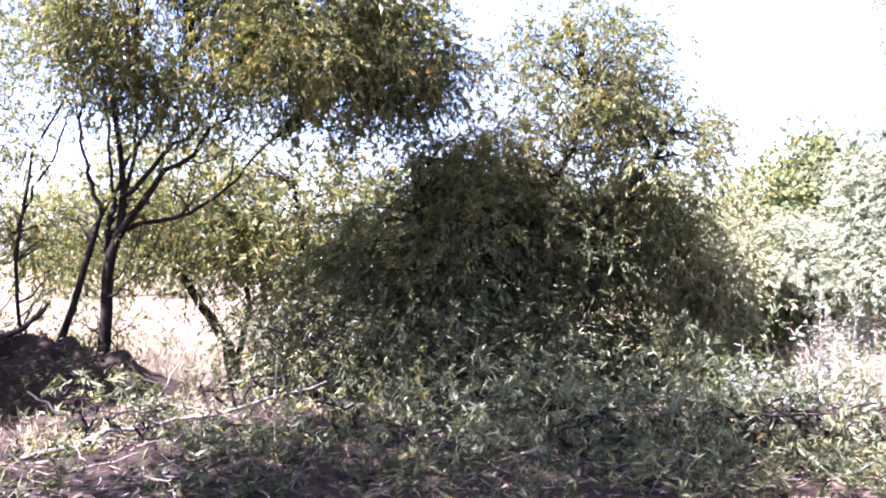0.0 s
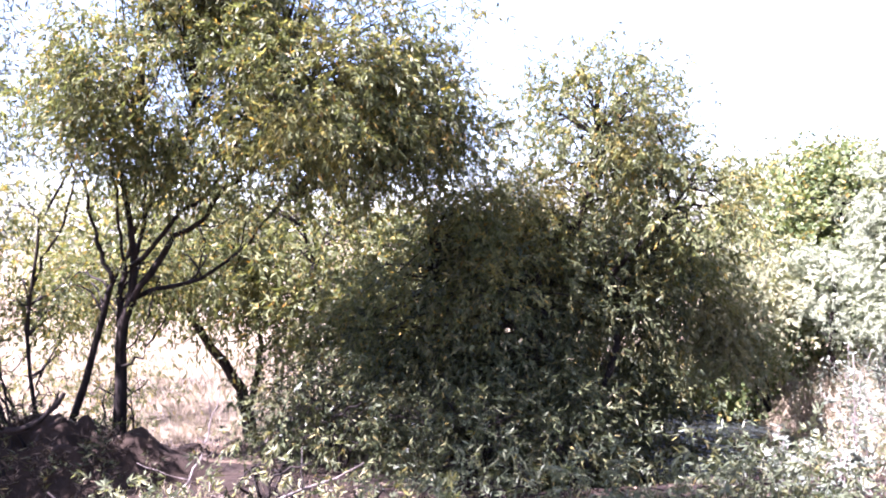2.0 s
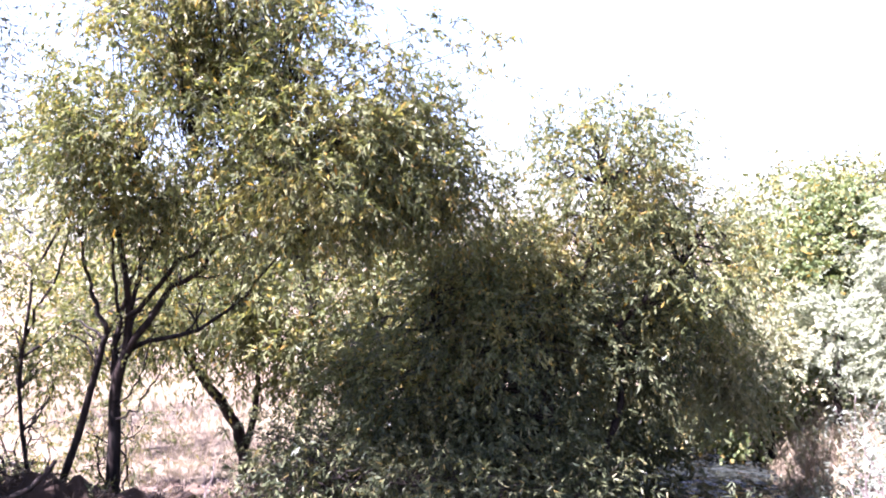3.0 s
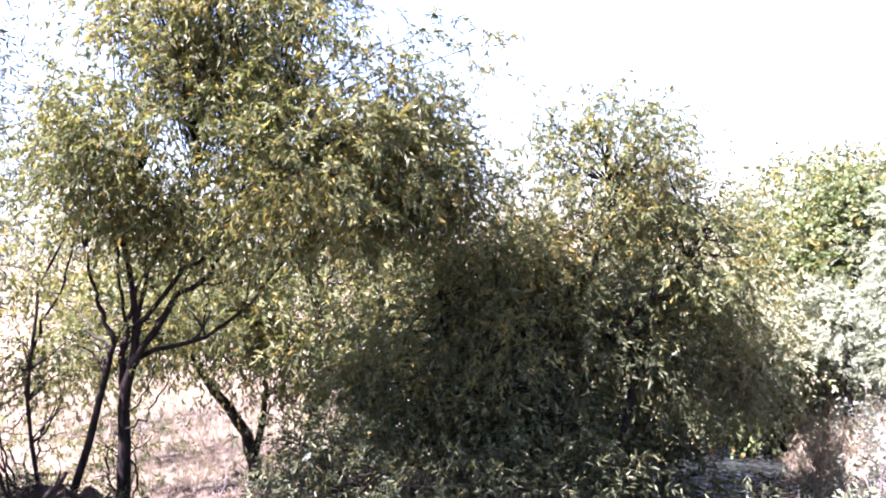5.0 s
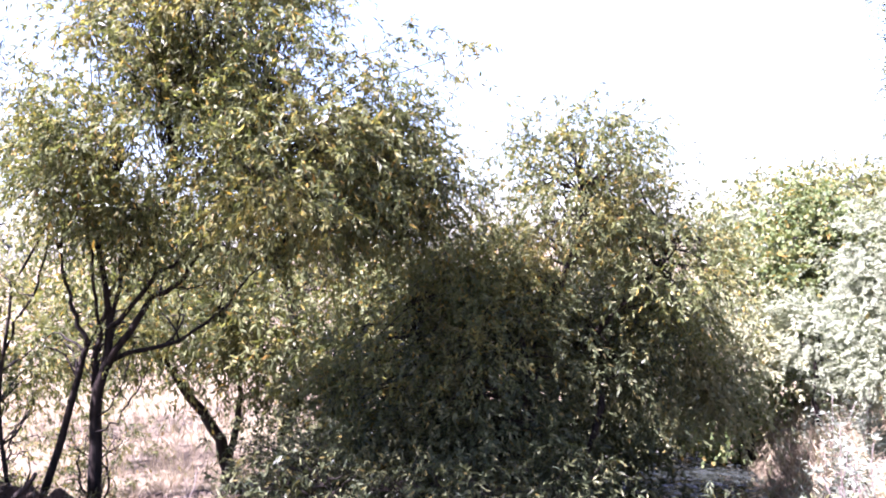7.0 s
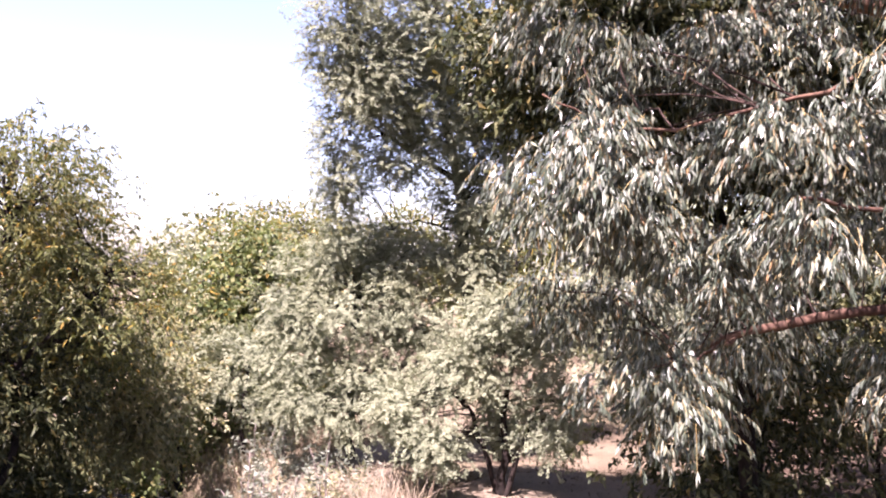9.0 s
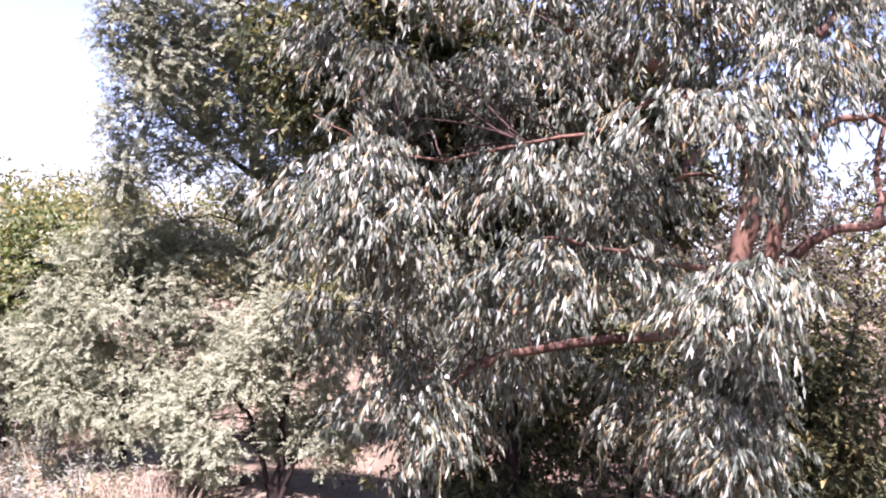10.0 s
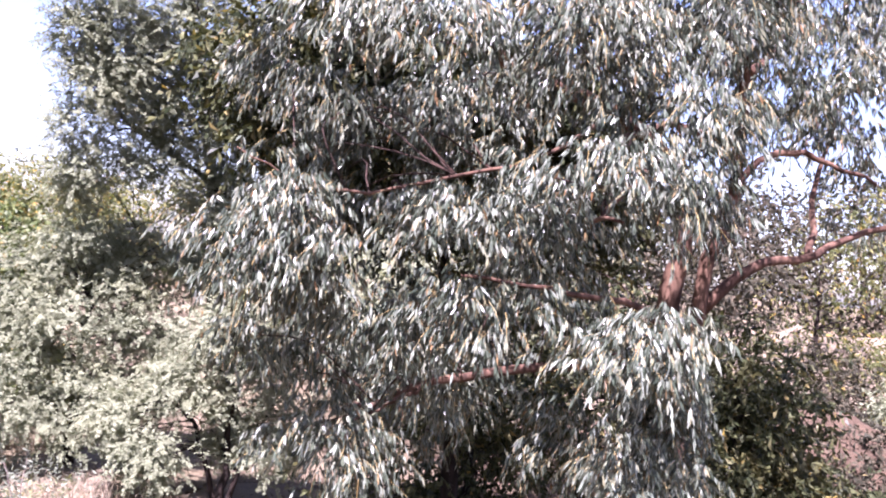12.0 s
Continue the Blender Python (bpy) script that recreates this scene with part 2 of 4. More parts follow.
def sprays_of(crown, spread, count, gaps):
    """Places where sprays start: knots spread through each round of the crown, sprays round each knot."""
    knots, starts, out = [], [], []
    for centre, radii, knot_count in crown:
        d = unit(rng.normal(size=(knot_count, 3)))
        r = rng.uniform(0.12, 1, knot_count) ** 0.45
        k = np.array(centre) + d * r[:, None] * np.array(radii)
        k = k[[noise.noise(Vector(p) * 1.7) > -gaps for p in k]]
        knot_count = len(k)
        knots.append(k)
        s = np.repeat(k, count, axis=0) + rng.normal(0, spread, (knot_count * count, 3)) * (1, 1, 0.75)
        starts.append(s)
        out.append(unit((s - np.array(centre)) / np.array(radii)))
    return np.concatenate(knots), np.concatenate(starts), np.concatenate(out)


def tree(name, base, label, category, limbs, crown, leaf, bark, spread=0.22, per_knot=14, spray=0.4, droop=0.5, per_spray=14, size=(0.09, 0.017),
         hang=0.4, slim=4, twigs=True, singles=None, near=None, twig_bark=None, branch_bark=None, branch_parts=0, group="", branch_r=0.016, kind="", gaps=0.22,
         face=0.6, loose=0.75, feathered=False, branch_share=1):
    """A tree: limbs (lines with a first and last radius), branches to every knot of its crown, twigs and leaves."""
    top = thing(name, base, label, category, group, kind)
    base = np.array(base, float)
    stem_points = []
    for n, (points, r0, r1) in enumerate(limbs):
        line = bowed(np.array(points, float) - base, 14, 0.012 + 0.1 * r1)
        rad = r0 + (r1 - r0) * np.linspace(0, 1, 14) ** 0.8
        if n == 0:
            rad[0] *= 1.35
        v, f = tube(line, rad, 10, 0.10)
        part("trunk" if n == 0 else "limb", mesh_of("limb", v, f, bark, True), top)
        stem_points.append(np.column_stack([line[3:-2], rad[3:-2]]))
    stem = np.concatenate(stem_points)
    crown = [(np.array(c, float) - base, r, k) for c, r, k in crown]
    knots, starts, outward = sprays_of(crown, spread, per_knot, gaps)
    pieces = []
    for k in knots[::branch_share]:
        d = k - stem[:, :3]
        cost = np.linalg.norm(d, axis=1) + 0.3 * np.maximum(0, -d[:, 2])
        i = int(np.argmin(cost + rng.uniform(0, 0.3, len(cost))))
        p = stem[i, :3]
        mid = (p + k) / 2 + np.array((0, 0, 0.12 * np.linalg.norm(k - p))) + rng.normal(0, 0.06, 3)
        r = min(branch_r * (0.6 + 0.35 * np.linalg.norm(k - p)), stem[i, 3] * 0.7)
        pieces.append(tube(bowed([p, mid, k], 7, 0.015), np.linspace(r, 0.004, 7), 5))
    wood = branch_bark or bark
    for v, f in pieces[:branch_parts]:
        part("branch", mesh_of("branch", v, f, wood, True), top)
    if pieces[branch_parts:]:
        v, f = joined(pieces[branch_parts:])
        part("branchwork", mesh_of("branchwork", v, f, wood, True), top, kind="stuff")
    s = len(starts)
    aim_to = unit(outward * (1, 1, 0.6) * 0.8 + rng.normal(0, 0.7, (s, 3)) + (0, 0, 0.15))
    long = spray * rng.uniform(0.5, 1.35, s)
    u = np.linspace(0, 1, 4)
    lines = starts[:, None] + long[:, None, None] * (u[:, None] * aim_to[:, None] + (u**2)[:, None] * np.array((0, 0, -droop)))
    if twigs:
        a = np.arange(3) * 2 * np.pi / 3
        ring = np.stack([np.cos(a), np.sin(a), 0 * a], 1) * 0.0032
        v = lines[:, ::3, None] * (1, 1, 1) + ring * np.array((1, 0.4))[:, None, None]
        v = np.concatenate([v[:, :1], lines[:, 1:3].mean(1)[:, None, None] + 0.7 * ring, v[:, 1:]], 1)
        i, j = np.meshgrid(np.arange(2), np.arange(3), indexing="ij")
        k = (j + 1) % 3
        q = np.stack([i * 3 + j, i * 3 + k, i * 3 + 3 + k, i * 3 + 3 + j], -1).reshape(-1, 4)
        q = np.concatenate([q[:, :3], q[:, [0, 2, 3]]])
        f = (q[None] + (np.arange(s) * 9)[:, None, None]).reshape(-1, 3)
        f = f[(f[:, 0] // 9) % 2 == 0]
        part("twig_growth", mesh_of("twig_growth", v.reshape(-1, 3), f, twig_bark or bark), top, kind="stuff")
    w = np.clip(rng.uniform(0.08, 1.05, (s, per_spray)), 0, 1)
    pos = starts[:, None] + long[:, None, None] * (w[..., None] * aim_to[:, None] + (w**2)[..., None] * np.array((0, 0, -droop)))
    way = aim_to[:, None] + 2 * w[..., None] * np.array((0, 0, -droop)) * 0.6
    sunward = unit(outward + (0, 0, 0.9))[:, None] + rng.normal(0, 0.25, (s, 1, 3))
    if feathered:
        side = unit(np.cross(sunward, aim_to[:, None])) * np.where(np.arange(per_spray) % 2, 1.0, -1.0)[:, None]
        aims = unit(side + 0.5 * aim_to[:, None] + 0.3 * rng.normal(size=pos.shape) + np.array((0, 0, -hang)))
    else:
        aims = unit(0.7 * unit(way) + loose * unit(rng.normal(size=pos.shape)) + np.array((0, 0, -hang)))
    facing = (face * sunward * np.ones(pos.shape)).reshape(-1, 3)
    n = s * per_spray
    pos, aims = pos.reshape(n, 3), aims.reshape(n, 3)
    lengths = size[0] * rng.uniform(0.55, 1.25, n)
    widths = size[1] * rng.uniform(0.7, 1.25, n)
    rest = np.ones(n, bool)
    if singles:
        order = np.argsort(np.linalg.norm(pos + base - np.array(near), axis=1))[:300]
        rest[order] = False
        single_leaves(top, pos[order], aims[order], lengths[order], widths[order], singles)
    part("crown", leaf_mesh("crown", pos[rest], aims[rest], lengths[rest], widths[rest], leaf, slim, facing[rest]), top, kind="stuff")
    return top


# ---- ground ----
def smooth_to(a, b, x):
    s = np.clip((x - a) / (b - a), 0, 1)
    return s * s * (3 - 2 * s)


def ground_height(x, y):
    """Near bank, a hollow with a pool, a low field behind, and the higher bank with the track."""
    x, y = np.asarray(x, float), np.asarray(y, float)
    right = smooth_to(2.6, 4.6, x - 0.10 * (y - 6))
    left = 0.08 - 0.78 * smooth_to(7.2, 11.6, y) + 0.45 * smooth_to(-4.2, -5.6, x) * smooth_to(11, 8, y)
    z = left * (1 - right) + 0.34 * right
    hollow = smooth_to(-1.2, 0.6, x) * (1 - smooth_to(3.0, 4.6, x - 0.10 * (y - 8))) * smooth_to(6.3, 9.0, y) * (1 - smooth_to(13.5, 16, y))
    z = z - 1.0 * hollow
    z = z + 0.05 * np.sin(1.7 * x + 0.6 * y) * np.sin(1.3 * y - 0.4 * x) + 0.025 * np.sin(5.1 * x + 1.0) * np.sin(4.3 * y)
    far = np.hypot(x, y)
    return z + 2.2 * smooth_to(45, 160, far) * (0.6 + 0.4 * np.sin(np.arctan2(y, x) * 5))


line_in = np.linspace(-1, 1, 221)
spacing = np.sign(line_in) * (14 * np.abs(line_in) + 900 * np.abs(line_in) ** 7)
gx, gy = np.meshgrid(spacing + 1.0, spacing + 7.0)
gz = ground_height(gx, gy) + rng.normal(0, 0.008, gx.shape)
n = len(spacing)
i, j = np.meshgrid(np.arange(n - 1), np.arange(n - 1), indexing="ij")
q = np.stack([i * n + j, i * n + j + 1, (i + 1) * n + j + 1, (i + 1) * n + j], -1).reshape(-1, 4)
ground = new("ground", mesh_of("ground", np.stack([gx, gy, gz], -1).reshape(-1, 3), np.concatenate([q[:, :3], q[:, [0, 2, 3]]]), M_GROUND, True))
tagged(ground, "dry pinkish-brown bare ground with straw and litter", "ground", kind="structure")


def on_ground(x, y, up=0.0):
    return (x, y, float(ground_height(x, y)) + up)


def patch(name, centre, radii, turn, height, material, label, category, rough=0.0, fine=1):
    """A low uneven sheet or mound laid on the ground, thinning out to its edge."""
    rings, around = 16 * fine, 48 * fine
    verts, tris = [], []
    for r in range(rings + 1):
        for k in range(around):
            a = 2 * math.pi * k / around
            edge = 1 + 0.16 * math.sin(3 * a + 1) + 0.09 * math.sin(7 * a)
            u, v = r / rings * edge * radii[0] * math.cos(a), r / rings * edge * radii[1] * math.sin(a)
            x = centre[0] + u * math.cos(turn) - v * math.sin(turn)
            y = centre[1] + u * math.sin(turn) + v * math.cos(turn)
            h = (height * (1 - (r / rings) ** 2) + 0.022) * (1 + 0.25 * noise.noise((x * 2, y * 2, 0))) - (0.06 if r == rings else 0)
            if rough:
                h += rough * (1 - (r / rings) ** 4) * (noise.noise((x * 3.1, y * 3.1, 5)) + 0.6 * noise.noise((x * 8, y * 8, 2)) + 0.7)
            verts.append((x, y, float(ground_height(x, y)) + h))
    for r in range(rings):
        for k in range(around):
            a, b = r * around + k, r * around + (k + 1) % around
            tris += [(a, a + around, b + around), (a, b + around, b)]
    ob = new(name, mesh_of(name, verts, tris, material, True))
    return tagged(ob, label, category, kind="structure")


patch("track", (4.3, 8.0), (2.2, 0.8), 0.6, 0.0, M_SAND, "pale sandy track bleached by the sun", "track")
patch("clearing", (6.6, 5.4), (2.2, 1.4), -0.6, 0.0, M_SAND, "sandy clearing in the shade of the trees", "clearing")
# Dark patch added at the pool's edge to stand for the shade there.
patch("pool_edge_shade", (2.0, 8.3), (1.7, 1.2), 0.0, 0.0, M_SHADE_EARTH, "dark earth patch laid for the shade at the pool's edge", "mud", 0.04, 2)
patch("pink_slope", (-2.6, 9.9), (1.9, 1.7), 0.3, 0.0, M_SLOPE, "lumpy reddish dry earth beneath the willow", "slope", 0.09, 3)
patch("earth_bank", (-4.1, 7.15), (1.7, 0.95), 0.0, 0.30, M_SHADE_EARTH, "reddish-brown earth bank, its shade put into the colour", "bank", 0.17, 3)
patch("litter_bed", (-0.4, 5.6), (4.6, 2.2), 0.0, 0.0, M_SHADE_EARTH, "earth with litter on the near bank, darkened for shade", "earth", 0.035, 4)
patch("slope", (12.0, 1.5), (8.5, 6.0), 1.2, 0.0, M_SLOPE, "reddish-brown bare slope behind the gum tree", "slope")
patch("earth_mound", (13.0, 3.0), (2.6, 1.8), 0.9, 1.05, M_SLOPE, "reddish mound of dry earth behind the gum tree", "mound", 0.06, 2)
patch("far_rise", (24.0, 6.5), (9.0, 7.0), 0.2, 1.7, M_SAND, "pale bare rise beyond the gum tree", "slope", 0.1, 1)
pool = new("pool", mesh_of("pool", [(0.2, 8.2, -0.66), (5.2, 8.2, -0.66), (5.2, 15.5, -0.66), (0.2, 15.5, -0.66)], [(0, 1, 2), (0, 2, 3)], M_WATER))
tagged(pool, "still dark water of a shaded pool reflecting sky", "water", kind="structure")

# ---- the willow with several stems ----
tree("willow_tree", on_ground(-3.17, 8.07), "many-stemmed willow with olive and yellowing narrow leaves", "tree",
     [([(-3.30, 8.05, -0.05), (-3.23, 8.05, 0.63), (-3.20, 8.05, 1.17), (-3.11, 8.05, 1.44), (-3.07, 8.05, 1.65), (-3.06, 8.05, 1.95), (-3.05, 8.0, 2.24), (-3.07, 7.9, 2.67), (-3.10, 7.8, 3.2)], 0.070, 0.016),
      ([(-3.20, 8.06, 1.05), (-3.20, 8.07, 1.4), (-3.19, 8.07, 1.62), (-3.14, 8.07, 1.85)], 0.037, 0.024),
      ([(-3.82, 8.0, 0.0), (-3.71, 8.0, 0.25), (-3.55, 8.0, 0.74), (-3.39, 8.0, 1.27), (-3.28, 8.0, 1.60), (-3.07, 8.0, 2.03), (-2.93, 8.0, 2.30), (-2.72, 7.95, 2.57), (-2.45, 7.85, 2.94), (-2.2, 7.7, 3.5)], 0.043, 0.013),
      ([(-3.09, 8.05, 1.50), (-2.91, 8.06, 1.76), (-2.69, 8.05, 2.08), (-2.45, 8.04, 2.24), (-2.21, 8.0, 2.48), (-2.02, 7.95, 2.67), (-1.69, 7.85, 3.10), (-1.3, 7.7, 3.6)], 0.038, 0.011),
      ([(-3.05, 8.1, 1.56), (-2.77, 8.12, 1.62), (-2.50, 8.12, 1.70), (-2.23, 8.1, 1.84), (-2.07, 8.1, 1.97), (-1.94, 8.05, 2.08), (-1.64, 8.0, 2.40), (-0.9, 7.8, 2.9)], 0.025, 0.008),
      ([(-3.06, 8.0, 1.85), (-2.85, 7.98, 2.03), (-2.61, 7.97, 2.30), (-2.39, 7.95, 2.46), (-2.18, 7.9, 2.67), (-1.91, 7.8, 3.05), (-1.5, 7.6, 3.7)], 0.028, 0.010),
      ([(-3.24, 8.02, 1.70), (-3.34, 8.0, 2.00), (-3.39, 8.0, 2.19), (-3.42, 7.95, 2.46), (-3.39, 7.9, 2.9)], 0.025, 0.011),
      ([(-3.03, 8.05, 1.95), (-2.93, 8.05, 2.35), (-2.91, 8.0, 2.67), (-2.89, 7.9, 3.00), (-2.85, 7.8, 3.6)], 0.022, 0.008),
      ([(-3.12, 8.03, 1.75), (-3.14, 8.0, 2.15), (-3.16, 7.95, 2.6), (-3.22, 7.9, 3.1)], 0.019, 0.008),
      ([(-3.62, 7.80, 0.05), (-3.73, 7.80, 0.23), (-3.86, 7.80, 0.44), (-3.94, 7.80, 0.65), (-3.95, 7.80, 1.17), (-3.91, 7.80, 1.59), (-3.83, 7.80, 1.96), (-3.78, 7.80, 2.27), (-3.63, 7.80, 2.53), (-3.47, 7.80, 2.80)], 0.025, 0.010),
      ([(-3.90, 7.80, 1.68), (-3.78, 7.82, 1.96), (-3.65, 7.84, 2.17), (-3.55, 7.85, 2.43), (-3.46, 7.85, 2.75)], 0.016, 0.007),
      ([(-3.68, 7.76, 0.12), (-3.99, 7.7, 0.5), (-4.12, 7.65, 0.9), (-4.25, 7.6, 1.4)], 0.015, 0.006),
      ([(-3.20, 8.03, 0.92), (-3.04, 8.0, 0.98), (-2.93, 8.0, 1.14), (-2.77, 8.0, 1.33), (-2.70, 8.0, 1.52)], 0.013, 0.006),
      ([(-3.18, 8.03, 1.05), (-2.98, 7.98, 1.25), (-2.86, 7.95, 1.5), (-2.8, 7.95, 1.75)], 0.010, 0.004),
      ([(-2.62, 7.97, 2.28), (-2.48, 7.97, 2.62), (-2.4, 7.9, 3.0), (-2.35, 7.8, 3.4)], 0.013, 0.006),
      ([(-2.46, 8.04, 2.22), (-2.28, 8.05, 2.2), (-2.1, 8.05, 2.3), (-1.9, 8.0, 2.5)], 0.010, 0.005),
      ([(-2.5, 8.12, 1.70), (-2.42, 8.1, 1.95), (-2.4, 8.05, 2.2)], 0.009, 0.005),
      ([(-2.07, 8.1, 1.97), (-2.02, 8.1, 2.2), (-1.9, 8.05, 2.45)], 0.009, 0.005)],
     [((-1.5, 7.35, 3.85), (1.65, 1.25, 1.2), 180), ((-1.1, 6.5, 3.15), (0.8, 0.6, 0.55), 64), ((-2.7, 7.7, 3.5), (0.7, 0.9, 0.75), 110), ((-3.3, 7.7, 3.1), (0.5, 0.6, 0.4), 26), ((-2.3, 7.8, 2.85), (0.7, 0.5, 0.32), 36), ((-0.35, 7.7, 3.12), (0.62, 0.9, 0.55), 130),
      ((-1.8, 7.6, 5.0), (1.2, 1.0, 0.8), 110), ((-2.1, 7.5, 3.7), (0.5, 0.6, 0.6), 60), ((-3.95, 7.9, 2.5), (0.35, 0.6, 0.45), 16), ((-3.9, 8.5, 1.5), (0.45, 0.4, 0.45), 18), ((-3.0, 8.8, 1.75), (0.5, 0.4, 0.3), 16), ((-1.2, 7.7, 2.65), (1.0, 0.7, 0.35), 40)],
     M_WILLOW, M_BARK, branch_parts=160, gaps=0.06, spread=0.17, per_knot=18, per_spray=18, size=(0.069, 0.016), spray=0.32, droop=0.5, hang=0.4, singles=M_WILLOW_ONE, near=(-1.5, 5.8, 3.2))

# ---- the leaning willow on the field's edge ----
# Stands left of the view; added only to cast shade on the earth bank.
tree("side_shade_tree", on_ground(-6.1, 7.0), "unseen willow added to shade the earth bank", "tree",
     [([(-6.1, 7.0, 0.3), (-6.05, 7.0, 1.4), (-5.9, 7.1, 2.3)], 0.09, 0.03), ([(-6.1, 7.0, 0.9), (-5.6, 7.1, 1.5), (-5.3, 7.2, 1.9)], 0.05, 0.02),
      ([(-6.1, 7.0, 1.2), (-6.6, 6.8, 2.4), (-7.2, 6.4, 3.6), (-7.5, 6.1, 4.4)], 0.06, 0.02)],
     [((-5.25, 7.0, 2.3), (0.8, 0.9, 0.6), 110), ((-5.0, 6.6, 3.1), (0.7, 0.8, 0.45), 80), ((-6.3, 6.6, 1.6), (0.8, 0.8, 0.7), 50), ((-7.0, 6.6, 3.6), (1.2, 1.1, 0.7), 110), ((-7.6, 6.0, 4.4), (1.1, 1.0, 0.6), 70), ((-6.1, 6.0, 4.0), (1.3, 1.0, 0.6), 150)],
     M_WILLOW, M_BARK, twigs=False, spread=0.2, per_knot=12, per_spray=8, size=(0.13, 0.04), droop=0.5, slim=3, branch_share=3)
# Never in view: added between sun and near bank to throw dappled shade.
tree("near_shade_tree", on_ground(-4.6, 2.4), "unseen tall willow added to shade the near bank", "tree",
     [([(-4.6, 2.4, 0.0), (-4.5, 2.5, 1.8), (-4.1, 2.8, 3.6), (-3.2, 3.4, 5.2), (-2.2, 3.9, 6.0)], 0.14, 0.03),
      ([(-4.2, 2.7, 3.2), (-3.6, 3.6, 4.6), (-3.0, 4.4, 5.6)], 0.07, 0.02), ([(-3.6, 3.1, 4.5), (-2.4, 3.0, 5.3), (-1.4, 2.9, 5.8)], 0.06, 0.02)],
     [((-2.6, 3.8, 5.7), (1.7, 1.2, 0.6), 165), ((-1.4, 3.4, 5.9), (1.0, 0.9, 0.5), 18), ((-3.8, 3.2, 4.9), (1.0, 1.0, 0.7), 60)],
     M_WILLOW, M_BARK, spread=0.22, per_knot=13, per_spray=12, size=(0.12, 0.034), droop=0.5, gaps=0.05, twigs=False, slim=3, branch_share=3)
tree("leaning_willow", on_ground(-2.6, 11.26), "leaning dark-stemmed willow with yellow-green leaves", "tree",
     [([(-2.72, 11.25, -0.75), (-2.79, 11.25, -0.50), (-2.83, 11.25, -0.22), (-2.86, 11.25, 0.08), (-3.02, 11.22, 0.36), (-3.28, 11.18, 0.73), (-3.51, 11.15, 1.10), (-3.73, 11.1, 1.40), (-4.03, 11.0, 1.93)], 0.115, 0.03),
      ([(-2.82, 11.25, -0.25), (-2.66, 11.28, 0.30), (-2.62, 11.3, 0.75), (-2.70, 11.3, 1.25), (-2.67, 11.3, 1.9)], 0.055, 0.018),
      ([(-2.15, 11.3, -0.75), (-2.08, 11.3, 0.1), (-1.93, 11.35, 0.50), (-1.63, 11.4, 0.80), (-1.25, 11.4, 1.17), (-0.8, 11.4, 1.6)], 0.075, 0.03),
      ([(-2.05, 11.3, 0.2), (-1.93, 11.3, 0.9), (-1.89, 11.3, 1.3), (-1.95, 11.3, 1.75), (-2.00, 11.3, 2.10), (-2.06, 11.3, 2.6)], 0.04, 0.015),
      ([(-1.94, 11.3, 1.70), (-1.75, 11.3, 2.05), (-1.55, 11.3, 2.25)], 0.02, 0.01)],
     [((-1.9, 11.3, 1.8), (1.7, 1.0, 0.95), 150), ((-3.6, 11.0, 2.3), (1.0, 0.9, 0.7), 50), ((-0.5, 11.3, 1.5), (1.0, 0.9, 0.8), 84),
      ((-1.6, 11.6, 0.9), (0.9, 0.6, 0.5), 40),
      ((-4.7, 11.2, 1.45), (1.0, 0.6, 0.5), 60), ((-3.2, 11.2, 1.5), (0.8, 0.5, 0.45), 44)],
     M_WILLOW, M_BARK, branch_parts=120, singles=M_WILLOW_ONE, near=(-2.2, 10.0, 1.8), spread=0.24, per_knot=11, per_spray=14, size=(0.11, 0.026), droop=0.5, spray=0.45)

# ---- the dark willow over the pool ----
tree("pool_willow", on_ground(0.4, 8.7), "dense dark green willow hanging over the pool", "tree",
     [([(0.2, 8.8, -0.6), (0.35, 8.6, 1.1), (0.9, 8.46, 1.6), (1.3, 8.4, 2.6), (1.4, 8.4, 3.5)], 0.09, 0.02),
      ([(0.4, 8.8, -0.4), (1.2, 8.6, 1.2), (2.0, 8.3, 2.2), (2.3, 8.2, 2.7)], 0.06, 0.015),
      ([(0.3, 8.7, 0.3), (-0.2, 8.5, 1.4), (-0.3, 8.5, 2.2)], 0.05, 0.015)],
     [((1.35, 8.4, 3.0), (0.85, 0.85, 0.72), 80), ((0.9, 8.6, 2.3), (0.5, 0.7, 0.36), 34), ((2.15, 8.2, 2.35), (0.5, 0.7, 0.5), 40), ((2.2, 8.5, 1.7), (0.4, 0.5, 0.4), 22), ((0.2, 8.2, 1.75), (0.85, 0.7, 0.55), 64), ((0.3, 8.7, 2.2), (0.5, 0.6, 0.36), 36), ((-0.6, 8.4, 1.35), (0.65, 0.6, 0.6), 44)],
     M_WILLOW, M_BARK, branch_parts=120, singles=M_WILLOW_ONE, near=(1.2, 7.2, 3.0), gaps=0.12, spread=0.17, per_knot=21, per_spray=19, size=(0.068, 0.0155), spray=0.30, droop=0.45)
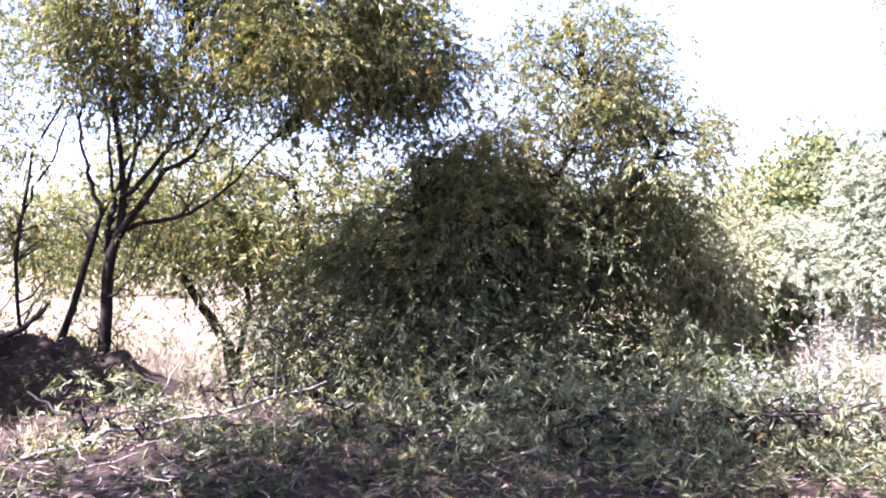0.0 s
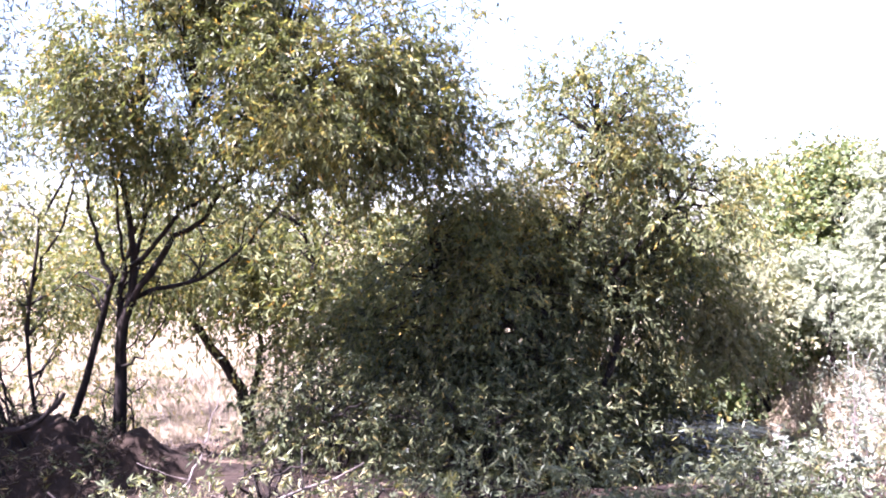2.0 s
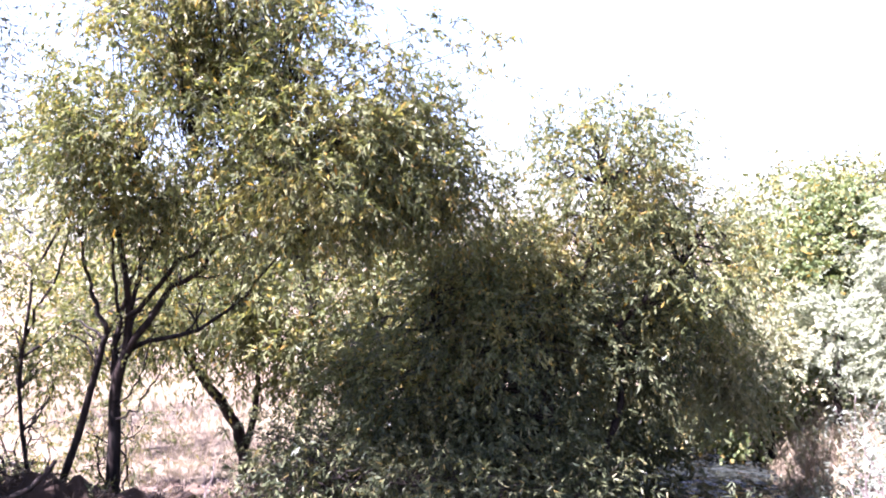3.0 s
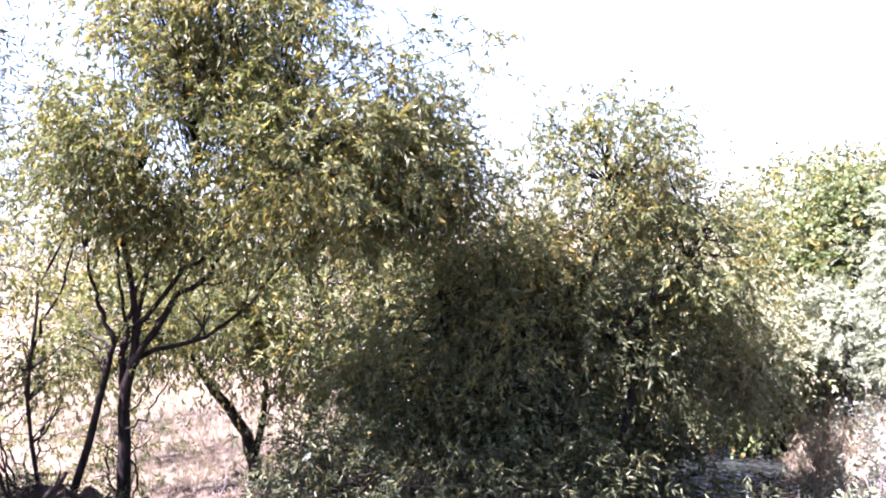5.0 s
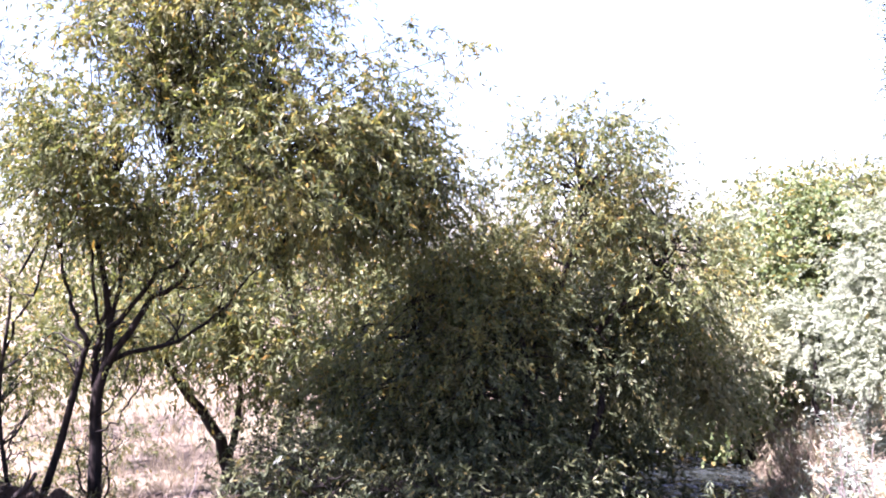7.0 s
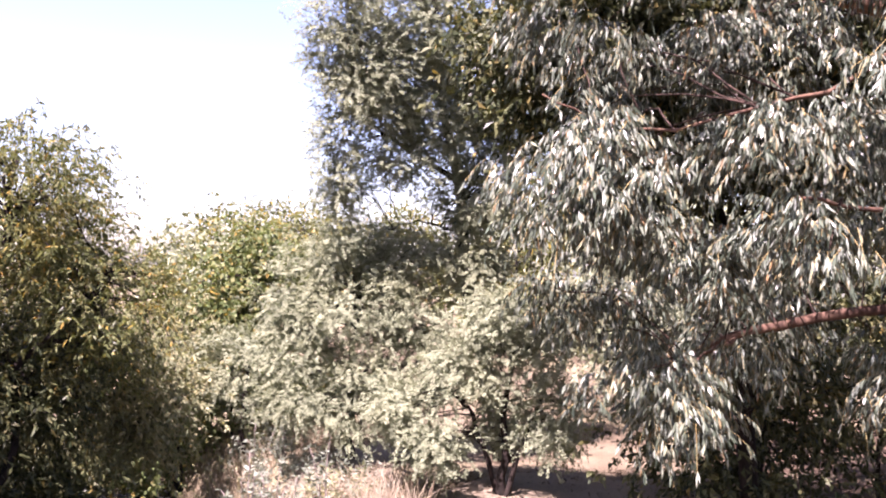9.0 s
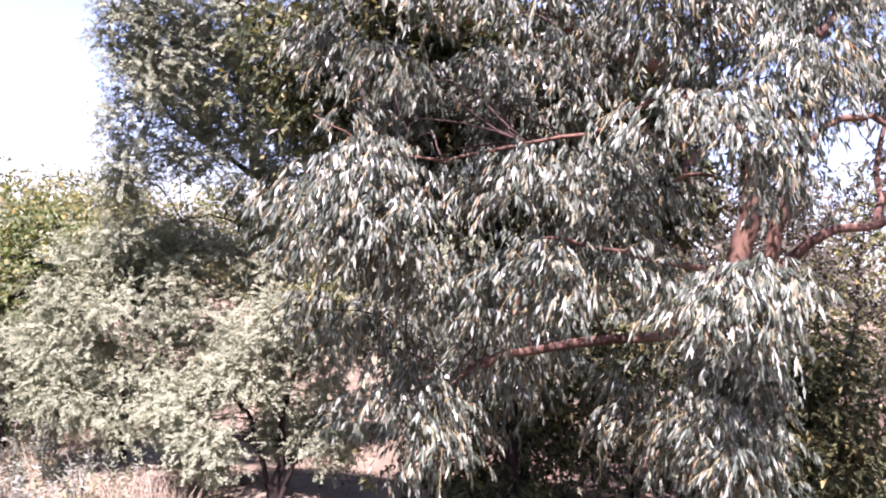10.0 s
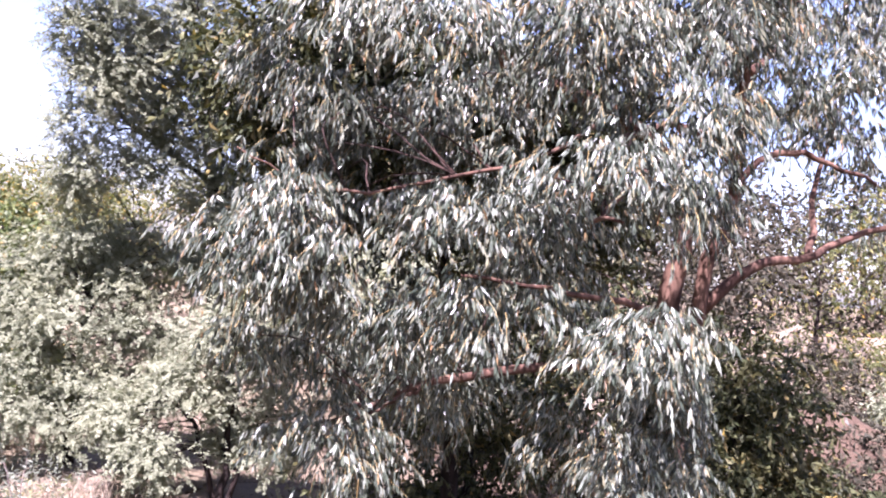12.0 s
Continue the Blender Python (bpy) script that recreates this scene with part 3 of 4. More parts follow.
# Shaded lower part of the pool willow, split off for darker leaves.
tree("pool_willow_shaded", on_ground(0.9, 8.0), "lower pool willow with shade put into its dark leaves", "tree",
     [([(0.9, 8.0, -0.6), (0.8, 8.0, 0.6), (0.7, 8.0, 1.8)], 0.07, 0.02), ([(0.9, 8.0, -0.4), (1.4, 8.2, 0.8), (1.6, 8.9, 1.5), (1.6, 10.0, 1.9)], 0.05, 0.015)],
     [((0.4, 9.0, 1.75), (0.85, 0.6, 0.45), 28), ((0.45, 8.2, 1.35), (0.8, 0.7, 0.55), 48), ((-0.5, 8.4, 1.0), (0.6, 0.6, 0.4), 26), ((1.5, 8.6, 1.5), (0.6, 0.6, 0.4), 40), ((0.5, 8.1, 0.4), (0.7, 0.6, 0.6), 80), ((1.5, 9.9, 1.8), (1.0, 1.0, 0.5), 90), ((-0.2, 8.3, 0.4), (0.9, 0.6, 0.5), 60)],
     M_SHADEDW, M_BARK, branch_parts=80, gaps=0.2, twigs=False, spread=0.17, per_knot=17, per_spray=17, size=(0.08, 0.021), spray=0.34, droop=0.5)


def low_shrub(x, y, rx, ry, rz, knots, leaf, label, singles=None, near=None, size=(0.07, 0.015), **more):
    b = on_ground(x, y)
    stems = [([b, (x + rng.normal(0, 0.12), y + rng.normal(0, 0.12), b[2] + rz), (x + rng.normal(0, rx * 0.5), y + rng.normal(0, ry * 0.5), b[2] + rz * 1.6)], 0.016, 0.006) for _ in range(4)]
    return tree("shrub", b, label, "shrub", stems, [((x, y, b[2] + rz * 0.95), (rx, ry, rz), knots)], leaf, M_BARK,
                singles=singles, near=near, size=size, group="shrubs along the bank", **more)


low_shrub(0.0, 7.0, 1.0, 0.55, 0.45, 70, M_SHADEDW, "willow shrub on the near bank, leaves darkened for shade", M_SHADEDW_ONE, (0.0, 5.8, 0.8))
low_shrub(0.8, 7.0, 0.5, 0.5, 0.3, 30, M_SHADEDW, "willow shrub on the near bank, leaves darkened for shade")
low_shrub(-1.1, 7.3, 0.5, 0.5, 0.40, 34, M_SHADEDW, "leafy green shrub beside the willow stems")
low_shrub(-1.35, 9.0, 0.75, 0.55, 0.5, 64, M_SHADEDW, "dark green bush between the two willows")
low_shrub(0.2, 5.8, 0.7, 0.4, 0.20, 22, M_SHOOT, "low green willow shoots on the near bank", spray=0.28, per_knot=10)
low_shrub(1.5, 5.6, 0.6, 0.5, 0.17, 26, M_SHOOT, "low green willow shoots on the near bank", spray=0.28, per_knot=10)
low_shrub(2.0, 6.0, 0.5, 0.4, 0.15, 18, M_SHOOT, "low dull green willow shoots on the near bank", spray=0.28, per_knot=10)
low_shrub(-0.7, 5.5, 0.35, 0.3, 0.16, 10, M_WILLOW, "sparse yellow-green shoots among dead sticks", spray=0.25, per_knot=7)
low_shrub(-2.4, 5.7, 0.3, 0.3, 0.20, 9, M_PALE, "sparse pale green weed beside dead sticks", spray=0.22, per_knot=6)
low_shrub(-1.5, 6.3, 0.35, 0.3, 0.2, 12, M_PALE, "sparse pale green weed beside dead sticks", spray=0.22, per_knot=6)
low_shrub(0.9, 5.0, 0.5, 0.4, 0.22, 24, M_SHOOT, "low green willow shoots on the near bank", spray=0.28, per_knot=10)
low_shrub(1.9, 5.0, 0.5, 0.4, 0.26, 28, M_SHOOT, "low green willow shoots on the near bank", spray=0.28, per_knot=10)
low_shrub(-0.2, 5.0, 0.4, 0.4, 0.14, 14, M_SHOOT, "low green willow shoots among twigs", spray=0.24, per_knot=9)
low_shrub(-1.9, 5.4, 0.3, 0.25, 0.16, 10, M_SHOOT, "low green shoots among dead sticks", spray=0.22, per_knot=8)
low_shrub(2.3, 5.2, 0.4, 0.35, 0.22, 14, M_SHOOT, "low dull green shoots on the near bank", spray=0.25, per_knot=9)
low_shrub(-3.7, 9.2, 0.42, 0.35, 0.55, 26, M_WILLOW, "thin yellow-green bush behind the willow stems", per_knot=9)
low_shrub(-4.6, 9.2, 0.5, 0.5, 0.75, 32, M_WILLOW, "thin yellow-green bush behind the willow stems", per_knot=9)

# ---- the pale bush and green tree by the track ----
tree("olive_bush", on_ground(3.75, 10.5), "sunlit pale olive bush beside the pool", "bush",
     [([(3.75, 10.5, -0.2), (3.3, 10.2, 0.5), (2.9, 10.0, 1.1), (2.65, 9.9, 1.7)], 0.028, 0.01), ([(3.75, 10.5, -0.1), (3.6, 10.3, 0.6), (3.4, 10.1, 1.1)], 0.02, 0.008)],
     [((2.65, 9.9, 1.4), (0.6, 0.6, 0.65), 70), ((3.3, 10.1, 1.0), (0.45, 0.5, 0.5), 45), ((2.95, 9.9, 0.75), (0.4, 0.4, 0.3), 26), ((3.7, 11.2, 1.5), (0.6, 0.6, 0.7), 40)],
     M_PALE, M_BARK, spread=0.16, per_knot=13, per_spray=15, size=(0.08, 0.022), spray=0.28)
tree("poplar_tree", on_ground(6.2, 13.8), "bright green young poplar in full sun", "tree",
     [([(6.2, 13.8, 0.3), (6.2, 13.8, 1.6), (6.2, 13.8, 3.0)], 0.09, 0.02)],
     [((6.3, 13.8, 2.0), (1.1, 1.0, 1.25), 120), ((5.2, 13.4, 1.5), (0.8, 0.8, 1.0), 60)],
     M_POPLAR, M_BARK, spread=0.2, per_knot=13, per_spray=12, size=(0.09, 0.06), spray=0.35, droop=0.1, hang=0.2, twigs=False)
tree("bramble", on_ground(4.7, 11.3), "green bramble bush with orange autumn leaves", "bush",
     [([(4.7, 11.3, 0.0), (4.7, 11.2, 0.5), (4.6, 11.2, 0.9)], 0.02, 0.008)],
     [((4.7, 11.2, 0.65), (0.6, 0.5, 0.5), 44)],
     M_POPLAR, M_BARK, spread=0.16, per_knot=12, per_spray=11, size=(0.08, 0.05), spray=0.25, droop=0.3)

for x, y, h in [(4.2, 12.2, 0.9), (5.4, 10.9, 0.8)]:
    b = on_ground(x, y)
    tree("bramble", b, "green bramble bush with orange autumn leaves", "bush",
         [([b, (x, y, b[2] + h * 0.6), (x, y, b[2] + h)], 0.02, 0.008)],
         [((x, y, b[2] + h * 0.7), (0.6, 0.5, h * 0.6), 44)],
         M_POPLAR, M_BARK, spread=0.16, per_knot=12, per_spray=11, size=(0.08, 0.05), spray=0.25, droop=0.3, gaps=0.4)

# ---- wattles ----
FEATHER = dict(branch_share=3, branch_r=0.010, spread=0.10, per_knot=20, per_spray=34, size=(0.028, 0.0135), spray=0.17, droop=0.25, hang=0.1, twigs=False, gaps=0.30, slim=3, face=2.4, feathered=True)
tree("wattle_tree", on_ground(6.9, 8.0), "tall grey-green feathery wattle in the sun", "tree",
     [([(6.9, 8.0, 0.25), (6.58, 8.40, 2.33), (6.43, 8.45, 3.67), (6.00, 8.46, 5.09), (5.58, 8.27, 6.33)], 0.11, 0.03),
      ([(6.43, 8.45, 3.67), (5.60, 8.48, 4.07), (5.08, 8.61, 4.43), (4.83, 8.56, 5.17)], 0.035, 0.010),
      ([(6.53, 8.43, 3.04), (5.90, 8.51, 3.18), (5.34, 8.53, 3.05)], 0.016, 0.005)],
     [((4.87, 8.16, 4.84), (0.55, 0.49, 0.68), 112), ((4.77, 8.39, 4.10), (0.36, 0.32, 0.32), 39), ((4.52, 8.26, 5.18), (0.32, 0.29, 0.55), 48),
      ((4.77, 8.47, 3.53), (0.26, 0.23, 0.19), 20), ((5.60, 7.91, 5.31), (0.73, 0.66, 0.63), 106), ((5.91, 8.07, 4.40), (0.67, 0.61, 0.51), 84),
      ((5.34, 8.08, 3.84), (0.32, 0.29, 0.26), 25), ((6.32, 8.06, 3.43), (0.48, 0.43, 0.51), 76), ((6.35, 8.08, 2.68), (0.41, 0.37, 0.48), 56),
      ((4.68, 7.91, 5.88), (0.65, 0.58, 0.58), 27), ((5.47, 7.55, 6.09), (0.73, 0.65, 0.59), 27), ((5.22, 8.05, 4.40), (0.36, 0.32, 0.29), 31),
      ((6.45, 8.01, 5.01), (0.49, 0.44, 0.84), 70), ((6.71, 8.07, 3.87), (0.35, 0.32, 0.63), 42), ((6.93, 7.83, 4.73), (0.42, 0.38, 0.78), 70), ((6.63, 7.73, 5.72), (0.57, 0.51, 0.57), 18)],
     M_WATTLE, M_BARK, **FEATHER)
tree("wattle_bush", on_ground(5.14, 8.78), "rounded pale grey-green wattle bush beyond the track", "bush",
     [([(5.14, 8.78, 0.2), (5.18, 8.82, 1.64), (5.27, 8.82, 2.44)], 0.06, 0.02)],
     [((5.08, 8.92, 2.84), (0.68, 0.61, 0.37), 64), ((5.72, 8.53, 2.66), (0.58, 0.52, 0.41), 54), ((4.54, 9.21, 2.35), (0.48, 0.43, 0.44), 46),
      ((5.01, 8.61, 2.05), (0.69, 0.62, 0.43), 66), ((5.67, 8.18, 1.94), (0.49, 0.45, 0.43), 44), ((4.49, 8.85, 1.65), (0.46, 0.42, 0.33), 34),
      ((5.11, 8.37, 1.42), (0.52, 0.47, 0.26), 34), ((4.88, 8.32, 1.00), (0.58, 0.52, 0.29), 40), ((4.39, 8.61, 1.11), (0.39, 0.35, 0.29), 26), ((5.48, 8.10, 1.24), (0.46, 0.41, 0.33), 30)],
     M_WATTLE, M_BARK, group="wattle bushes", **FEATHER)
tree("wattle_bush", on_ground(5.66, 6.6), "low pale grey-green wattle bush shading bare earth", "bush",
     [([(5.66, 6.6, 0.25), (5.72, 6.65, 1.23), (5.85, 6.65, 1.92)], 0.05, 0.015), ([(5.66, 6.6, 0.25), (5.47, 6.84, 1.11), (5.26, 7.05, 1.38)], 0.035, 0.012), ([(5.66, 6.6, 0.25), (5.88, 6.47, 1.02), (6.04, 6.41, 1.48)], 0.035, 0.012)],
     [((5.81, 6.70, 2.09), (0.56, 0.50, 0.29), 60), ((6.05, 6.44, 1.70), (0.38, 0.34, 0.38), 40), ((5.48, 6.91, 1.56), (0.50, 0.45, 0.29), 52),
      ((4.97, 7.23, 1.23), (0.44, 0.40, 0.26), 40), ((5.02, 6.88, 0.92), (0.34, 0.31, 0.26), 28), ((6.12, 6.28, 1.15), (0.32, 0.29, 0.35), 30),
      ((5.95, 6.96, 1.06), (0.49, 0.44, 0.31), 30)],
     M_WATTLE, M_BARK, group="wattle bushes", **FEATHER)
tree("wattle_bush", on_ground(4.5, 10.4), "pale grey-green wattle bush among brambles", "bush",
     [([(4.5, 10.4, 0.2), (4.5, 10.4, 0.8), (4.5, 10.3, 1.4)], 0.04, 0.015)],
     [((4.4, 10.3, 1.3), (0.6, 0.6, 0.6), 50)],
     M_WATTLE, M_BARK, group="wattle bushes", **FEATHER)

# ---- the gum tree ----
HANGING = dict(branch_share=9, spread=0.075, per_knot=16, per_spray=15, size=(0.071, 0.013), spray=0.14, droop=0.55, hang=1.5, loose=0.5, face=0.0, branch_bark=M_GUMBRANCH, branch_parts=200, slim=4, twig_bark=M_TWIG)
tree("gum_tree", on_ground(6.28, 2.2), "weeping gum tree with reddish bark and long grey-green leaves", "tree",
     [([(6.25, 2.2, 0.25), (6.24, 2.16, 1.43), (6.33, 2.24, 2.28), (6.32, 2.35, 2.85), (6.33, 2.31, 3.23), (6.34, 2.26, 3.56)], 0.15, 0.06),
      ([(6.32, 2.2, 2.35), (6.31, 2.14, 2.87), (6.33, 2.07, 3.32), (6.34, 1.96, 3.68), (6.32, 1.94, 3.90), (6.22, 1.90, 4.67), (6.1, 1.9, 5.6)], 0.06, 0.035),
      ([(6.33, 2.3, 3.30), (6.28, 2.3, 3.62), (6.00, 2.36, 4.01), (5.52, 2.56, 4.20), (4.73, 2.79, 4.30), (4.41, 2.80, 4.46), (4.14, 2.81, 4.80)], 0.075, 0.035),
      ([(6.34, 2.16, 2.85), (6.60, 1.94, 3.21), (6.84, 1.84, 3.33), (7.11, 1.65, 3.37), (7.35, 1.51, 3.51), (7.71, 1.27, 3.69), (8.3, 1.0, 3.9)], 0.045, 0.02),
      ([(6.34, 1.96, 3.68), (6.52, 1.93, 3.98), (6.80, 1.69, 4.13), (7.09, 1.48, 4.06), (7.36, 1.29, 3.99)], 0.035, 0.012),
      ([(5.52, 2.56, 4.17), (5.0, 2.8, 3.75), (4.53, 2.91, 3.60), (4.07, 3.01, 3.49), (3.82, 3.13, 3.39), (3.53, 3.26, 3.37), (3.31, 3.35, 3.49), (3.15, 3.40, 3.53)], 0.018, 0.004),
      ([(3.53, 3.26, 3.37), (3.45, 3.28, 3.34), (3.40, 3.30, 3.32), (3.28, 3.34, 3.32)], 0.008, 0.003),
      ([(6.3, 2.3, 2.55), (5.30, 2.88, 2.39), (4.72, 3.28, 2.22), (4.44, 3.42, 2.10), (4.31, 3.53, 2.07)], 0.045, 0.010),
      ([(6.30, 2.0, 4.0), (5.6, 2.0, 4.1), (4.9, 1.95, 3.95), (4.3, 1.85, 3.75)], 0.045, 0.010),
      ([(6.0, 2.36, 4.0), (5.2, 2.2, 3.6), (4.6, 2.0, 3.4), (4.2, 1.65, 3.35)], 0.03, 0.008),
      ([(6.3, 2.25, 2.7), (5.5, 2.2, 2.9), (4.7, 2.3, 2.95), (3.95, 2.4, 3.0)], 0.035, 0.008),
      ([(6.3, 2.2, 2.4), (5.5, 1.9, 2.6), (4.8, 1.7, 2.65), (4.2, 1.5, 2.6)], 0.03, 0.008),
      ([(4.72, 3.28, 2.22), (4.4, 3.2, 2.15), (4.0, 3.3, 2.0)], 0.016, 0.006),
      ([(6.2, 1.9, 4.7), (5.4, 2.6, 5.1), (4.6, 3.1, 5.4), (4.0, 3.4, 5.6)], 0.06, 0.015),
      ([(6.1, 1.9, 5.4), (5.9, 2.5, 6.4), (5.6, 3.0, 7.4)], 0.05, 0.02),
      ([(7.11, 1.65, 3.37), (7.6, 1.8, 3.9), (8.2, 1.9, 4.6), (8.6, 1.9, 5.3)], 0.03, 0.012),
      ([(6.22, 1.9, 4.6), (6.9, 2.0, 4.9), (7.7, 2.1, 5.6)], 0.035, 0.012)],
     [((3.71, 3.19, 4.22), (0.62, 0.55, 0.36), 66), ((3.80, 2.57, 4.26), (0.36, 0.4, 0.30), 26), ((3.26, 3.65, 3.50), (0.24, 0.25, 0.2), 12),
      ((3.36, 3.43, 3.16), (0.40, 0.42, 0.40), 48), ((3.55, 3.05, 2.98), (0.36, 0.36, 0.28), 26), ((3.60, 3.80, 2.40), (0.28, 0.3, 0.28), 16),
      ((3.92, 2.49, 3.16), (0.40, 0.42, 0.30), 36), ((4.02, 2.22, 2.85), (0.32, 0.34, 0.22), 18), ((4.16, 3.15, 2.72), (0.46, 0.45, 0.22), 28),
      ((4.30, 2.01, 4.28), (0.47, 0.45, 0.30), 40), ((4.24, 1.80, 3.66), (0.42, 0.4, 0.24), 34), ((4.30, 1.53, 3.38), (0.26, 0.26, 0.20), 14),
      ((4.17, 1.66, 2.55), (0.33, 0.33, 0.26), 26), ((4.18, 3.82, 2.31), (0.25, 0.22, 0.30), 30), ((5.66, 2.00, 2.28), (0.21, 0.19, 0.23), 26), ((5.59, 1.95, 1.79), (0.23, 0.21, 0.31), 30), ((5.92, 1.93, 3.68), (0.12, 0.11, 0.20), 8), ((4.57, 1.45, 2.24), (0.15, 0.14, 0.31), 24), ((4.36, 1.47, 2.37), (0.22, 0.20, 0.21), 18), ((4.37, 1.53, 2.01), (0.24, 0.22, 0.18), 14), ((5.25, 1.88, 3.87), (0.22, 0.19, 0.32), 16), ((4.28, 1.43, 2.74), (0.28, 0.26, 0.18), 16), ((4.59, 1.57, 3.95), (0.28, 0.3, 0.24), 16), ((4.79, 1.62, 4.42), (0.3, 0.3, 0.25), 16),
      ((3.92, 3.30, 1.92), (0.34, 0.34, 0.30), 24), ((4.8, 3.15, 2.30), (0.55, 0.5, 0.25), 22),
      ((4.9, 2.75, 3.35), (0.5, 0.5, 0.35), 20), ((4.9, 4.0, 3.7), (0.6, 0.6, 0.6), 80), ((4.34, 4.4, 4.3), (0.5, 0.5, 0.45), 46), ((5.1, 3.3, 4.1), (0.5, 0.5, 0.45), 50), ((5.4, 2.85, 3.3), (0.6, 0.6, 0.6), 50), ((5.6, 4.5, 4.3), (0.9, 0.8, 0.9), 100), ((5.7, 4.2, 2.4), (0.8, 0.7, 0.9), 90),
      ((5.0, 1.9, 4.5), (0.6, 0.5, 0.4), 36), ((5.3, 2.3, 2.1), (0.5, 0.5, 0.45), 34), ((6.4, 3.4, 4.0), (0.7, 0.6, 0.7), 50), ((6.3, 2.9, 5.2), (0.8, 0.8, 0.6), 60),
      ((6.55, 1.75, 4.75), (0.70, 0.6, 0.45), 40), ((7.26, 1.45, 4.55), (0.34, 0.4, 0.5), 24), ((8.0, 2.0, 4.6), (0.7, 0.6, 0.4), 26), ((8.7, 1.7, 4.0), (0.5, 0.5, 0.35), 22),
      ((8.4, 2.0, 5.4), (0.8, 0.8, 0.5), 40), ((7.6, 2.4, 5.7), (1.2, 1.2, 0.7), 70), ((4.5, 3.4, 5.4), (1.0, 0.9, 0.4), 64), ((4.0, 3.9, 5.5), (0.9, 0.9, 0.4), 70),
      # High rounds, mostly out of view, added to shade the trunk and crown below.
      ((6.0, 1.6, 5.3), (0.9, 0.9, 0.5), 54), ((5.7, 1.95, 4.78), (0.45, 0.45, 0.3), 34), ((5.0, 1.9, 5.4), (0.6, 0.6, 0.4), 20), ((5.2, 2.8, 5.7), (1.0, 0.9, 0.4), 80), ((5.6, 3.0, 6.9), (2.1, 1.9, 1.0), 70)],
     M_GUM, M_GUMBARK, singles=M_GUM_ONE, near=(3.0, 2.0, 3.0), gaps=0.10, branch_r=0.006, **HANGING)

# ---- behind the gum ----
DENSE = dict(branch_share=3, spread=0.2, per_knot=13, per_spray=12, size=(0.095, 0.035), spray=0.32, twigs=False, gaps=0.4, slim=3)
# The gum's shade on these bushes is put into their leaf colour.
tree("undergrowth_bush", on_ground(8.8, 2.7), "bush behind the gum tree, its shade put into dark leaves", "bush",
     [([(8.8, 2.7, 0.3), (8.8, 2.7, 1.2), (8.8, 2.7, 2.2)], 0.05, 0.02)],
     [((8.7, 2.7, 1.5), (0.55, 0.6, 1.3), 130)], M_SHADEDW, M_BARK, group="undergrowth", **DENSE)
# Bush added to make the hollow under the gum dark.
tree("undergrowth_bush", on_ground(7.3, 4.8), "bush behind the gum tree, its shade put into dark leaves", "bush",
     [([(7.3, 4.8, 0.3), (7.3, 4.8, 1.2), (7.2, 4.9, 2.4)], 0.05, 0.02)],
     [((7.2, 4.9, 1.6), (1.2, 1.0, 1.4), 110)], M_SHADEDW, M_BARK, group="undergrowth", **DENSE)
# Added dark foliage that stands in for the shaded inside of the gum's crown.
tree("gum_hollow_fill", on_ground(6.6, 4.4), "added tree standing in for the gum's dark shaded interior", "tree",
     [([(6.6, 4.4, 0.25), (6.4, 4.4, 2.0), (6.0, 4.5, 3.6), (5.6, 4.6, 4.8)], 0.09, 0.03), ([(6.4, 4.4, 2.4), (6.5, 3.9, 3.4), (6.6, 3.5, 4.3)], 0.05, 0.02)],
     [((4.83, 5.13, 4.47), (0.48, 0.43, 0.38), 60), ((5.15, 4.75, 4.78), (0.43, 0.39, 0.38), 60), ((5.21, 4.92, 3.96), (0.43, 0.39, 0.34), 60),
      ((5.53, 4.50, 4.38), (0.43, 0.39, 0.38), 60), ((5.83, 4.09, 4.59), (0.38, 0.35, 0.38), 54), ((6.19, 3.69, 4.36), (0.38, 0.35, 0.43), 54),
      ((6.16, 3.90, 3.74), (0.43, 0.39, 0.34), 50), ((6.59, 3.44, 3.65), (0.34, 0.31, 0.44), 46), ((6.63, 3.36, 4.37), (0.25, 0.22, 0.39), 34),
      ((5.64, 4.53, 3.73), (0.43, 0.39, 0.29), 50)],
     M_SHADEDW, M_BARK, **DENSE)

# Bushes with darkened leaves, added to fill the pool's shaded recess with dark.
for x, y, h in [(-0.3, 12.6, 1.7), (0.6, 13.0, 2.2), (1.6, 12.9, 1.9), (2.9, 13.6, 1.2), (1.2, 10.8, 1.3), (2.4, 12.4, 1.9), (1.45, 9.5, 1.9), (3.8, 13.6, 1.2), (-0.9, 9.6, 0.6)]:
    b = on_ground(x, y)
    tree("undergrowth_bush", b, "bush added by the pool, leaves darkened for shade", "bush", [([b, (x, y, b[2] + h * 0.6), (x, y, b[2] + h)], 0.03, 0.01)],
         [((x, y, b[2] + h * 0.75), (0.9, 0.6, h * 0.75), 70)], M_SHADEDW, M_BARK, group="undergrowth", **DENSE)

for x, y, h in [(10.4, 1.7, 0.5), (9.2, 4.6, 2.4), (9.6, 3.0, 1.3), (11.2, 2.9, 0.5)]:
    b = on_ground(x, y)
    tree("undergrowth_bush", b, "dull bush behind the gum tree, leaves darkened for shade", "bush", [([b, (x, y, b[2] + h * 0.6), (x, y, b[2] + h)], 0.03, 0.01)],
         [((x, y, b[2] + h * 0.6), (0.8, 0.7, h * 0.6), 60)], M_SHADEDW, M_BARK, group="undergrowth", **DENSE)


